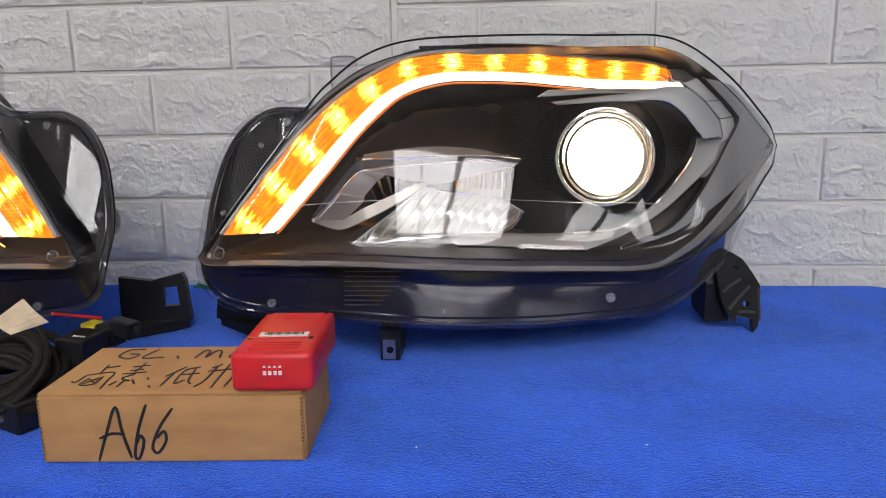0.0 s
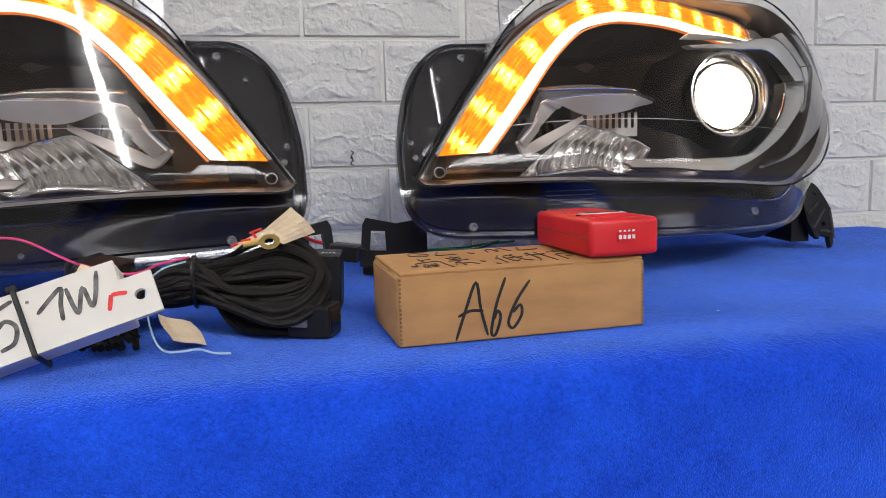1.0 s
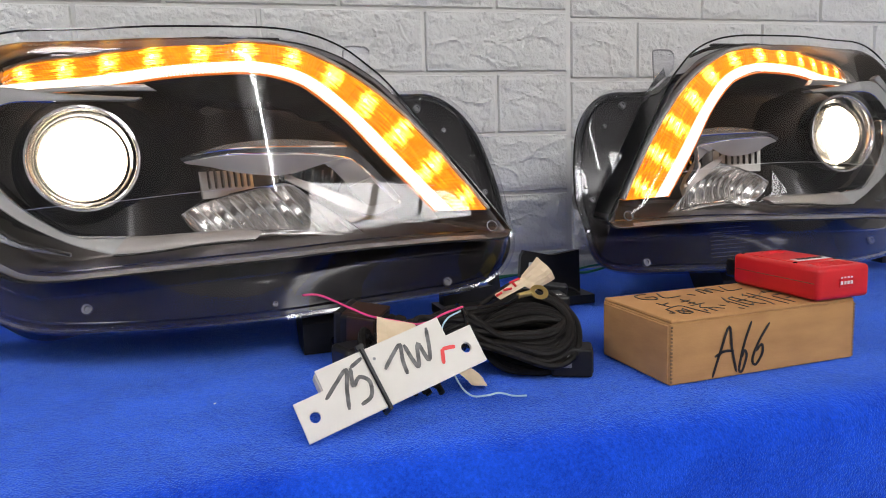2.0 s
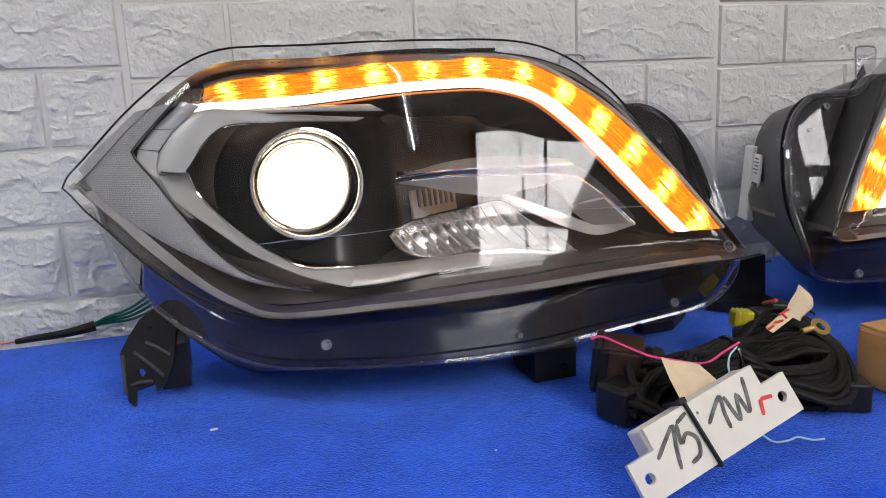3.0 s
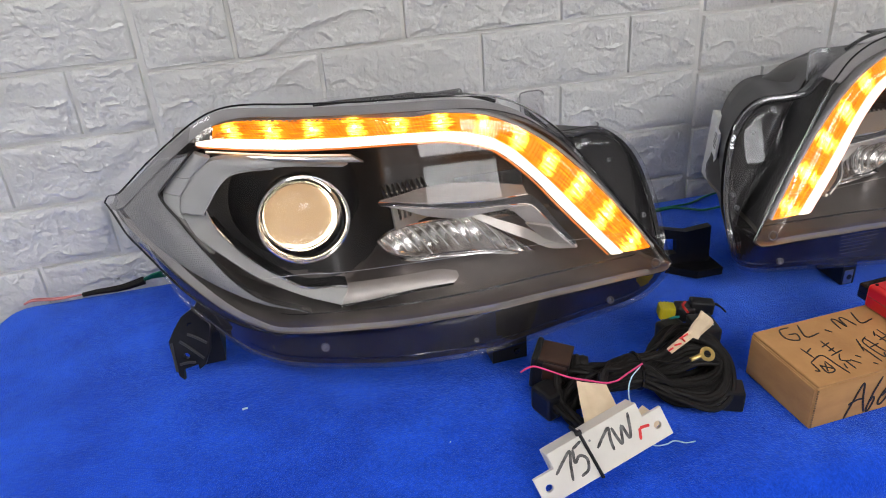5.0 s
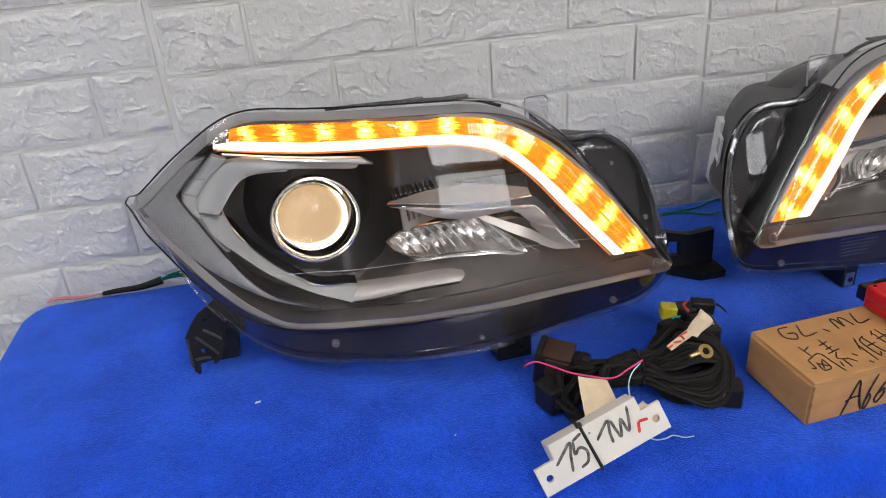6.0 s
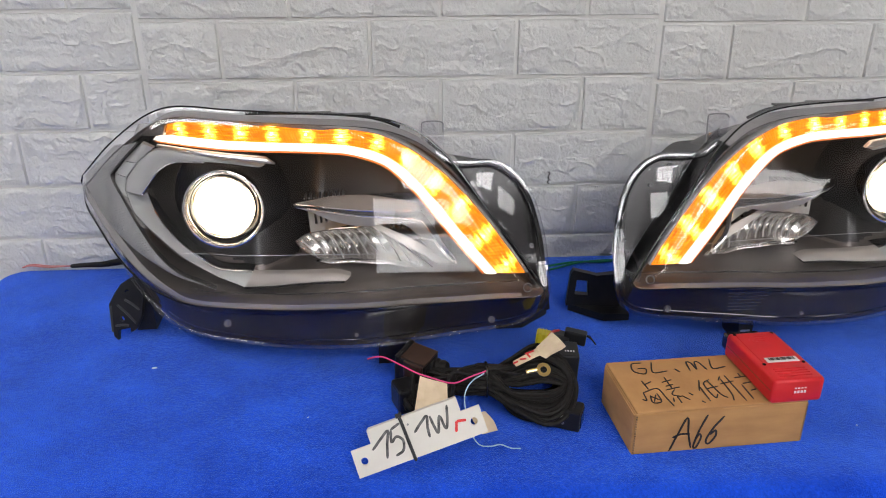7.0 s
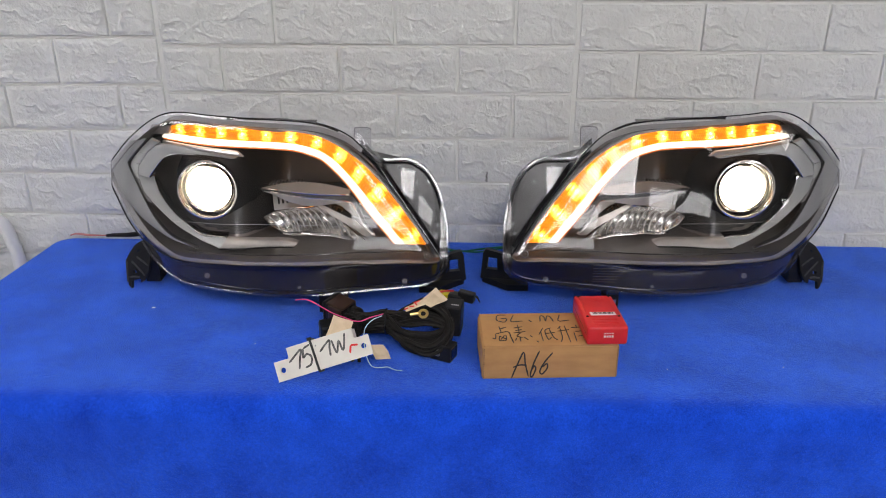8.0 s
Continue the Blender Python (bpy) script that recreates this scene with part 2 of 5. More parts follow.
GLASS.node_tree.links.new(_g.outputs[0], GLASS.node_tree.nodes["Material Output"].inputs["Surface"])


def cloth_material():
    m = material("blue_microfibre", (0.006, 0.045, 0.5), 0.9)
    b = m.node_tree.nodes["Principled BSDF"]
    b.inputs["Sheen Weight"].default_value = 0.85
    b.inputs["Sheen Roughness"].default_value = 0.32
    b.inputs["Sheen Tint"].default_value = (0.2, 0.4, 1.0, 1)
    b.inputs["Specular IOR Level"].default_value = 0.15
    co = node(m, "ShaderNodeTexCoord")
    big = node(m, "ShaderNodeTexNoise", Scale=11.0, Detail=8.0, Roughness=0.62)
    fine = node(m, "ShaderNodeTexNoise", Scale=430.0, Detail=5.0, Roughness=0.75)
    loops = node(m, "ShaderNodeTexVoronoi", Scale=800.0)
    for n in (big, fine, loops):
        link(m, co, "Object", n, "Vector")
    tuft = node(m, "ShaderNodeTexNoise", Scale=210.0, Detail=3.0, Roughness=0.65)
    link(m, co, "Object", tuft, "Vector")
    pre = node(m, "ShaderNodeMixRGB", Fac=0.25)
    link(m, big, "Fac", pre, 1)
    link(m, tuft, "Fac", pre, 2)
    add = node(m, "ShaderNodeMixRGB", Fac=0.42)
    link(m, pre, "Color", add, 1)
    link(m, fine, "Fac", add, 2)
    ramp = node(m, "ShaderNodeValToRGB")
    ramp.color_ramp.elements[0].position, ramp.color_ramp.elements[1].position = 0.39, 0.61
    ramp.color_ramp.elements[0].color = (0.0028, 0.036, 0.47, 1)
    ramp.color_ramp.elements[1].color = (0.0135, 0.112, 0.90, 1)
    link(m, add, "Color", ramp, "Fac")
    link(m, ramp, "Color", b, "Base Color")
    h = node(m, "ShaderNodeMath")
    link(m, tuft, "Fac", h, 0)
    link(m, loops, "Distance", h, 1)
    bp = node(m, "ShaderNodeBump", Strength=0.65, Distance=0.0020)
    link(m, h, "Value", bp, "Height")
    link(m, bp, "Normal", b, "Normal")
    return m


CLOTH = cloth_material()


# ---- mesh helpers ----
def part(name, bm, mat, parent=None, label="", smooth=False, fix=True):
    """Link a bmesh as one mesh object under a thing or a part."""
    if fix:
        bmesh.ops.recalc_face_normals(bm, faces=bm.faces)
    me = bpy.data.meshes.new(name)
    bm.to_mesh(me)
    bm.free()
    me.materials.append(mat)
    if smooth:
        me.polygons.foreach_set("use_smooth", [True] * len(me.polygons))
        me.set_sharp_from_angle(angle=radians(40))
    ob = new(name, me)
    if parent:
        ob.parent = parent
    if label:
        ob["label"] = label
    return ob


def thing(name, m, label, category, group="", kind=""):
    ob = new(name)
    ob.empty_display_size = 0.02
    ob.matrix_world = m
    return tagged(ob, label, category, group, kind)


def box(size, centre=(0, 0, 0), bevel=0.0, segments=2, bm=None, turn=None):
    b = bmesh.new()
    bmesh.ops.create_cube(b, size=1, matrix=Matrix.Diagonal((*size, 1)))
    if bevel:
        bmesh.ops.bevel(b, geom=b.edges[:], offset=bevel, segments=segments, affect="EDGES", profile=0.5)
    m = Matrix.Translation(centre) @ (turn or Matrix())
    bmesh.ops.transform(b, matrix=m, verts=b.verts)
    if bm is None:
        return b
    merge(bm, b)
    return bm


def merge(bm, other):
    me = bpy.data.meshes.new("tmp")
    other.to_mesh(me)
    other.free()
    bm.from_mesh(me)
    bpy.data.meshes.remove(me)
    return bm


def spline(points, steps=8, closed=False):
    """Points along a smooth curve through the given ones."""
    p = [Vector(q) for q in points]
    n = len(p)
    out = []
    for i in range(n if closed else n - 1):
        a = p[(i - 1) % n] if closed or i > 0 else p[0] * 2 - p[1]
        b, c = p[i], p[(i + 1) % n]
        d = p[(i + 2) % n] if closed or i + 2 < n else p[-1] * 2 - p[-2]
        for k in range(steps):
            t = k / steps
            out.append(0.5 * (2 * b + (c - a) * t + (2 * a - 5 * b + 4 * c - d) * t * t + (3 * b - a - 3 * c + d) * t ** 3))
    if not closed:
        out.append(p[-1])
    return out


def tube(points, r, sides=8, bm=None, steps=6, closed=False, smooth=True):
    """A round tube along a smooth curve; r is one radius, or one for each end."""
    bm = bm or bmesh.new()
    p = spline(points, steps, closed) if smooth else [Vector(q) for q in points]
    n = len(p)
    r0, r1 = r if isinstance(r, tuple) else (r, r)
    up = Vector((0.13, 0.21, 0.97)).normalized()
    rings = []
    for i in range(n):
        nxt = p[(i + 1) % n] if closed else p[min(i + 1, n - 1)]
        prv = p[(i - 1) % n] if closed else p[max(i - 1, 0)]
        t = (nxt - prv).normalized()
        side = t.cross(up)
        side = side.normalized() if side.length > 1e-4 else Vector((1, 0, 0))
        up2 = side.cross(t)
        up = up2
        rad = r0 + (r1 - r0) * i / max(1, n - 1)
        rings.append([bm.verts.new(p[i] + rad * (math.cos(a) * side + math.sin(a) * up2)) for a in (2 * math.pi * k / sides for k in range(sides))])
    for i in range(n if closed else n - 1):
        a, b = rings[i], rings[(i + 1) % n]
        for k in range(sides):
            bm.faces.new((a[k], a[(k + 1) % sides], b[(k + 1) % sides], b[k]))
    if not closed:
        bm.faces.new(rings[0])
        bm.faces.new(rings[-1][::-1])
    return bm


def prism(outline, depth, bm=None, m=None):
    """A flat outline in x, y made depth thick along z."""
    b = bmesh.new()
    lo = [b.verts.new((x, y, 0)) for x, y in outline]
    hi = [b.verts.new((x, y, depth)) for x, y in outline]
    n = len(outline)
    b.faces.new(lo[::-1])
    b.faces.new(hi)
    for i in range(n):
        b.faces.new((lo[i], lo[(i + 1) % n], hi[(i + 1) % n], hi[i]))
    if m:
        bmesh.ops.transform(b, matrix=m, verts=b.verts)
    return merge(bm, b) if bm else b


def strokes(lines, width, m, thick=0.0004):
    """Marker strokes: flat ribbons along smooth lines in the plane of m."""
    bm = bmesh.new()
    for line in lines:
        p = spline([(x, y, 0) for x, y in line], 5)
        left, right = [], []
        for i, q in enumerate(p):
            t = (p[min(i + 1, len(p) - 1)] - p[max(i - 1, 0)]).normalized()
            s = Vector((-t.y, t.x, 0)) * width * (0.5 if 0 < i < len(p) - 1 else 0.28)
            left.append((bm.verts.new(m @ (q + s)), bm.verts.new(m @ (q + s + Vector((0, 0, thick))))))
            right.append((bm.verts.new(m @ (q - s)), bm.verts.new(m @ (q - s + Vector((0, 0, thick))))))
        for i in range(len(p) - 1):
            bm.faces.new((left[i][1], right[i][1], right[i + 1][1], left[i + 1][1]))
            bm.faces.new((left[i][0], left[i][1], left[i + 1][1], left[i + 1][0]))
            bm.faces.new((right[i][1], right[i][0], right[i + 1][0], right[i + 1][1]))
    return bm


def lathe(profile, sides=32):
    """Turn (radius, height) pairs round z."""
    bm = bmesh.new()
    rings = [[bm.verts.new((r * math.cos(2 * math.pi * k / sides), r * math.sin(2 * math.pi * k / sides), h)) for k in range(sides)] for r, h in profile]
    for a, b in zip(rings, rings[1:]):
        for k in range(sides):
            bm.faces.new((a[k], a[(k + 1) % sides], b[(k + 1) % sides], b[k]))
    bmesh.ops.remove_doubles(bm, verts=bm.verts, dist=1e-6)
    return bm


# ---- the room ----
ROOM = (-2.6, 5.4, -4.6)


def slab(name, lo, hi, mat, label, category):
    ob = part(name, box([b - a for a, b in zip(lo, hi)], [(a + b) / 2 for a, b in zip(lo, hi)]), mat)
    return tagged(ob, label, category, kind="structure")


slab("floor", (ROOM[0], ROOM[2], FLOOR_Z - 0.1), (ROOM[1], 0.2, FLOOR_Z), CONCRETE, "grey concrete workshop floor under the table", "floor")
slab("ceiling", (ROOM[0], ROOM[2], CEILING_Z), (ROOM[1], 0.2, CEILING_Z + 0.1), PLASTER, "plain white ceiling over the workshop", "ceiling")
slab("wall_west", (ROOM[0] - 0.1, ROOM[2], FLOOR_Z), (ROOM[0], 0.2, CEILING_Z), WALL_PAINT, "plain pale painted side wall", "wall")
slab("wall_east", (ROOM[1], ROOM[2], FLOOR_Z), (ROOM[1] + 0.1, 0.2, CEILING_Z), WALL_PAINT, "plain pale painted side wall", "wall")
slab("wall_south", (ROOM[0], ROOM[2] - 0.1, FLOOR_Z), (ROOM[1], ROOM[2], CEILING_Z), WALL_PAINT, "pale painted wall facing the table, with a high window", "wall")
wall = slab("wall_north", (ROOM[0], 0.0090, FLOOR_Z), (ROOM[1], 0.2, CEILING_Z), FOAM_BASE, "white foam panel wall embossed with rough stone bricks", "wall")


# ---- ceiling lights ----
def ceiling_light(x0, x1, y0, y1, panes, glow, label):
    t = thing("ceiling_light", pose((x0 + x1) / 2, (y0 + y1) / 2, CEILING_Z), label, "ceiling light", kind="structure")
    w, d = x1 - x0, y1 - y0
    for i in range(panes):
        a = -w / 2 + w * i / panes + 0.02
        b = -w / 2 + w * (i + 1) / panes - 0.02
        part("diffuser", box((b - a, d - 0.04, 0.012), ((a + b) / 2, 0, -0.004)), glow, t)
        part("frame", box((0.03, d, 0.035), (-w / 2 + w * i / panes, 0, -0.02)), BLACK, t)
    part("frame", box((0.03, d, 0.035), (w / 2, 0, -0.02)), BLACK, t)
    return t


ceiling_light(0.15, 1.65, -3.12, -2.4, 3, PANEL_GLOW, "bright three-pane ceiling panel with dark mullions")
ceiling_light(0.15, 1.65, -3.9, -3.22, 3, PANEL_GLOW, "bright three-pane ceiling panel with dark mullions")
# unseen panel added to continue the window's reflection where the ceiling cuts it off
ceiling_light(-0.47, 1.27, -4.5, -4.05, 3, SOFT_PANEL_GLOW, "bright three-pane ceiling panel with dark mullions")
ceiling_light(2.3, 4.9, -4.1, -3.7, 3, SOFT_PANEL_GLOW, "bright three-pane ceiling panel with dark mullions")
ceiling_light(3.2, 4.0, -3.0, -2.3, 2, SOFT_PANEL_GLOW, "bright two-pane ceiling light with a dark mullion")
ceiling_light(-2.25, -1.40, -1.10, -0.50, 2, SIDE_GLOW, "bright ceiling light panel over the side of the room")
_w = thing("window_1", pose(0.4, ROOM[2], 1.75), "high bright three-pane window with dark mullions", "window", kind="structure")
for k in range(3):
    part("pane", box((0.54, 0.012, 0.31), (-0.575 + 0.575 * k, 0.004, 0)), WINDOW_GLOW, _w, "bright pane")
for k in range(4):
    part("mullion", box((0.035, 0.04, 0.37), (-0.8625 + 0.575 * k, 0.02, 0)), BLACK, _w)
for z in (-0.17, 0.17):
    part("mullion", box((1.69, 0.036, 0.03), (0, 0.018, z)), BLACK, _w)
for x, y, turn, half in ((-0.43, -1.9, 4, 0.5),):
    _t = thing("tube_light", pose(x, y, CEILING_Z - 0.05, 0, 0, turn), "bare fluorescent tube on a white ceiling batten", "tube light", kind="structure")
    part("tube", tube([(0, -half, 0), (0, 0, 0), (0, half, 0)], 0.015, 10), TUBE_GLOW, _t, smooth=True)
    part("batten", box((0.26, 2 * half + 0.06, 0.024), (0, 0, 0.034), 0.004), TUBE_WHITE, _t)


# ---- the table under its blue cloth ----
def table():
    x0, x1, y0, y1 = -0.652, 1.035, -0.60, -0.006
    t = thing("table", pose(0.19, -0.3, FLOOR_Z), "long worktable wholly covered by a bright blue microfibre cloth", "table")
    bm = bmesh.new()
    r, drop = 0.03, 0.70
    outline = []
    corner = ((x1, y1, 0), (x0, y1, 90), (x0, y0, 180), (x1, y0, 270))
    for cx, cy, a0 in corner:
        rr = 0.05
        ox, oy = cx - math.copysign(rr, cx - 0.19), cy - math.copysign(rr, cy + 0.3)
        for k in range(7):
            a = radians(a0 + 90 * k / 6)
            outline.append((ox + rr * math.cos(a), oy + rr * math.sin(a), math.cos(a), math.sin(a)))
    dense = []
    n = len(outline)
    for i in range(n):
        a, b = outline[i], outline[(i + 1) % n]
        k = max(1, int(math.hypot(b[0] - a[0], b[1] - a[1]) / 0.02))
        for j in range(k):
            f = j / k
            dense.append([a[q] + (b[q] - a[q]) * f for q in range(4)])
    loops = []
    for inset, z in ((0.045, 0.0), (r, 0.0), (r * 0.62, -r * 0.08), (r * 0.3, -r * 0.29), (r * 0.08, -r * 0.62), (0.0, -r), (-0.002, -0.12), (-0.004, -0.3), (-0.006, -0.5), (-0.008, -drop)):
        ring = []
        for i, (x, y, nx, ny) in enumerate(dense):
            wave = 0.0
            if z < -0.05 and ny < 0.5:
                wave = 0.010 * min(1, -z / 0.4) * noise.noise((x * 5, y * 5, z * 1.2))
            ring.append(bm.verts.new((x - nx * inset + nx * wave, y - ny * inset + ny * wave, z)))
        loops.append(ring)
    m = len(dense)
    for a, b in zip(loops, loops[1:]):
        for i in range(m):
            bm.faces.new((a[i], a[(i + 1) % m], b[(i + 1) % m], b[i]))
    bm.faces.new(loops[0])
    bmesh.ops.transform(bm, matrix=t.matrix_world.inverted(), verts=bm.verts)
    part("cloth", bm, CLOTH, t, "bright blue microfibre cloth hanging over the front", True)
    for x in (x0 + 0.1, x1 - 0.1):
        for y in (y0 + 0.1, y1 - 0.08):
            part("leg", box((0.05, 0.05, 0.70), (x - 0.19, y + 0.3, 0.352), 0.004), BLACK, t)
    return t


table()


# ---- headlights ----
LAMP_AT = {-1: pose(0.199, -0.32, 0.0, 0, 0, 2.4), 1: pose(0.1988, -0.3113, 0.0, 0, 0, -0.1)}
UPPER = [(0.0535, 0.106), (0.065, 0.123), (0.091, 0.160), (0.122, 0.202), (0.152, 0.243), (0.170, 0.261), (0.190, 0.277), (0.217, 0.289), (0.25, 0.295),
         (0.30, 0.297), (0.36, 0.298), (0.41, 0.298), (0.45, 0.299), (0.475, 0.298), (0.497, 0.292), (0.522, 0.278), (0.56, 0.249), (0.60, 0.212), (0.620, 0.196), (0.629, 0.184)]
LOWER = [(0.0535, 0.106), (0.06, 0.100), (0.075, 0.099), (0.12, 0.100), (0.2, 0.099), (0.28, 0.095), (0.37, 0.090), (0.455, 0.084), (0.49, 0.092), (0.522, 0.107), (0.555, 0.130), (0.587, 0.157), (0.612, 0.175), (0.629, 0.184)]
RIM_UP = [(0.043, 0.115), (0.0445, 0.14), (0.049, 0.165), (0.056, 0.19), (0.068, 0.212), (0.085, 0.228), (0.105, 0.236), (0.13, 0.236), (0.155, 0.239), (0.175, 0.252), (0.2, 0.258), (0.25, 0.268), (0.36, 0.270), (0.45, 0.270), (0.5, 0.255), (0.56, 0.218), (0.595, 0.192), (0.606, 0.18)]
RIM_LO = [(0.043, 0.115), (0.0435, 0.092), (0.049, 0.073), (0.064, 0.058), (0.09, 0.051), (0.123, 0.049), (0.2, 0.047), (0.33, 0.043), (0.437, 0.041), (0.479, 0.045), (0.513, 0.058), (0.556, 0.085), (0.592, 0.13), (0.606, 0.18)]
FACE_U = [-0.10, -0.05, 0.05, 0.15, 0.25, 0.35, 0.42, 0.47, 0.511, 0.57, 0.627, 0.70, 0.78]
FACE_W = [-0.040, -0.047, -0.053, -0.0585, -0.057, -0.040, -0.013, 0.009, 0.034, 0.085, 0.146, 0.24, 0.34]
_fu = np.linspace(-0.1, 0.78, 441)
_fw = np.interp(_fu, FACE_U, FACE_W)
_k = np.exp(-np.linspace(-2, 2, 41) ** 2)
_fw = np.convolve(np.pad(_fw, 20, mode="edge"), _k / _k.sum(), mode="valid")


def face_w(u, z):
    """Depth of the outer lens over the lamp's own plane."""
    return float(np.interp(u, _fu, _fw)) + 0.4 * (z - 0.11)


def chain(points, u):
    return float(np.interp(u, [p[0] for p in points], [p[1] for p in points]))


def dense_chain(points):
    return [(p.x, p.y) for p in spline([(u, z, 0) for u, z in points], 6)]


UPPER, LOWER, RIM_UP, RIM_LO = (dense_chain(c) for c in (UPPER, LOWER, RIM_UP, RIM_LO))
EDGE = np.array(UPPER + LOWER[::-1])


def edge_gap(u, z):
    """Distance from a point to the lens outline."""
    a, b = EDGE[:-1], EDGE[1:]
    p = np.array((u, z))
    d = b - a
    f = np.clip(((p - a) * d).sum(1) / np.maximum((d * d).sum(1), 1e-12), 0, 1)
    return float(np.sqrt((((a + d * f[:, None]) - p) ** 2).sum(1).min()))


def ease(a, b, x):
    t = min(1.0, max(0.0, (x - a) / (b - a)))
    return t * t * (3 - 2 * t)


def bulge(u):
    """How far the outer end of the lens swells forward."""
    return 0.032 * ease(0.44, 0.56, u) * ease(0.634, 0.597, u)


def shell_w(u, z):
    return face_w(u, z) - bulge(u)


def inner_gap(u):
    """How far the lit bars lie behind the lens."""
    return 0.010 + 0.04 * ease(0.25, 0.5, u)


def lens_w(u, z):
    return shell_w(u, z) + 0.010 * (1 - ease(0, 0.022, edge_gap(u, z))) ** 2


def inset(points, sign):
    """An outline moved inwards, so that its clear edge stays see-through."""
    p = [Vector(q) for q in points]
    out = []
    for i, q in enumerate(p):
        t = (p[min(i + 1, len(p) - 1)] - p[max(i - 1, 0)]).normalized()
        n = Vector((t.y, -t.x)) * sign
        d = 0.001 + 0.0100 * (ease(0.10, 0.22, q.x) if sign > 0 else ease(0.44, 0.56, q.x))
        out.append((q.x + n.x * d, q.y + n.y * d))
    keep = [out[0]]
    for q in out[1:]:
        if q[0] > keep[-1][0] + 1e-4:
            keep.append(q)
    return keep


UPPER_IN, LOWER_IN = inset(UPPER, 1), inset(LOWER, -1)
UPPER_IN, LOWER_IN = ([q for q in c if q[0] < 0.615] + [(0.6195, 0.184)] for c in (UPPER_IN, LOWER_IN))


def margin_band(s):
    """The graphite rim of the bezel, inside the clear edge of the lens."""
    bm = bmesh.new()
    loop = [q for q in UPPER_IN if q[0] > 0.10] + [q for q in LOWER_IN[::-1][1:] if q[0] > 0.08]
    p = [Vector(q) for q in loop]
    rows = []
    for i, q in enumerate(p):
        t = (p[min(i + 1, len(p) - 1)] - p[max(i - 1, 0)]).normalized()
        n = Vector((t.y, -t.x))
        low = q.y < chain(UPPER, q.x) - 0.02 and q.x < 0.60
        wide = 0.003 if low and q.x < 0.45 else 0.003 + (0.006 * ease(0.45, 0.58, q.x) if low else 0.0030 * ease(0.15, 0.24, q.x) * ease(0.53, 0.47, q.x))
        back_to = 0.014 if low or q.x > 0.53 else max(0.012, inner_gap(q.x) - 0.003 + bulge(q.x))
        rows.append([bm.verts.new((s * v.x, shell_w(v.x, v.y) + d, v.y)) for v, d in ((q, 0.009), (q + n * wide * 0.5, 0.45 * 0.009 + 0.55 * back_to), (q + n * wide, back_to))])
    for a, b in zip(rows, rows[1:]):
        for k in range(2):
            f = (a[k], b[k], b[k + 1], a[k + 1])
            bm.faces.new(f if s < 0 else f[::-1])
    return bm


def bowl_w(u, z):
    """The inner bezel: a level floor at the bottom, a sloping roof and ends."""
    floor = z - chain(LOWER_IN, u)
    roof = chain(UPPER_IN, u) - z
    g = min(floor, roof)
    ends = min(u - 0.054, 0.62 - u)
    deep = ease(0.0004, 0.0042, floor) * ease(0.003, 0.055, roof) * ease(0.0, 0.05, ends)
    behind = (inner_gap(u) - 0.004 + bulge(u)) * ease(0.0, 0.007, roof) * ease(0.20, 0.34, u) * ease(0.0, 0.012, ends) * ease(0.02, 0.05, floor)
    return shell_w(u, z) + 0.008 + 0.008 * ease(0, 0.004, g) + max(behind, (0.175 - 0.095 * ease(0.31, 0.40, u)) * deep)


def rim_w(u, z):
    return face_w(u, z) + 0.043 - 0.010 * ease(0.13, 0.07, z) + 0.022 * ease(0.10, 0.05, z) * ease(0.3, 0.1, u)


def flange_w(u, z):
    return rim_w(u, z) + 0.011 - 0.007 * ease(0.13, 0.07, z)


def span_sheet(s, up, low, depth, nu, nz, keep=None):
    """A sheet between two chains of the outline."""
    bm = bmesh.new()
    u0, u1 = low[0][0], low[-1][0]
    cols = []
    for i in range(nu + 1):
        u = u0 + (u1 - u0) * (0.5 - 0.5 * math.cos(math.pi * i / nu)) * 0.999 + 0.0002
        a, b = chain(low, u), chain(up, u)
        cols.append([])
        for j in range(nz + 1):
            z = a + (b - a) * (0.5 - 0.5 * math.cos(math.pi * j / nz))
            cols[-1].append((bm.verts.new((s * u, depth(u, z), z)), u, z))
    for i in range(nu):
        for j in range(nz):
            q = (cols[i][j], cols[i + 1][j], cols[i + 1][j + 1], cols[i][j + 1])
            if keep is None or keep(sum(v[1] for v in q) / 4, sum(v[2] for v in q) / 4):
                bm.faces.new([v[0] for v in q] if s > 0 else [v[0] for v in q][::-1])
    return bm


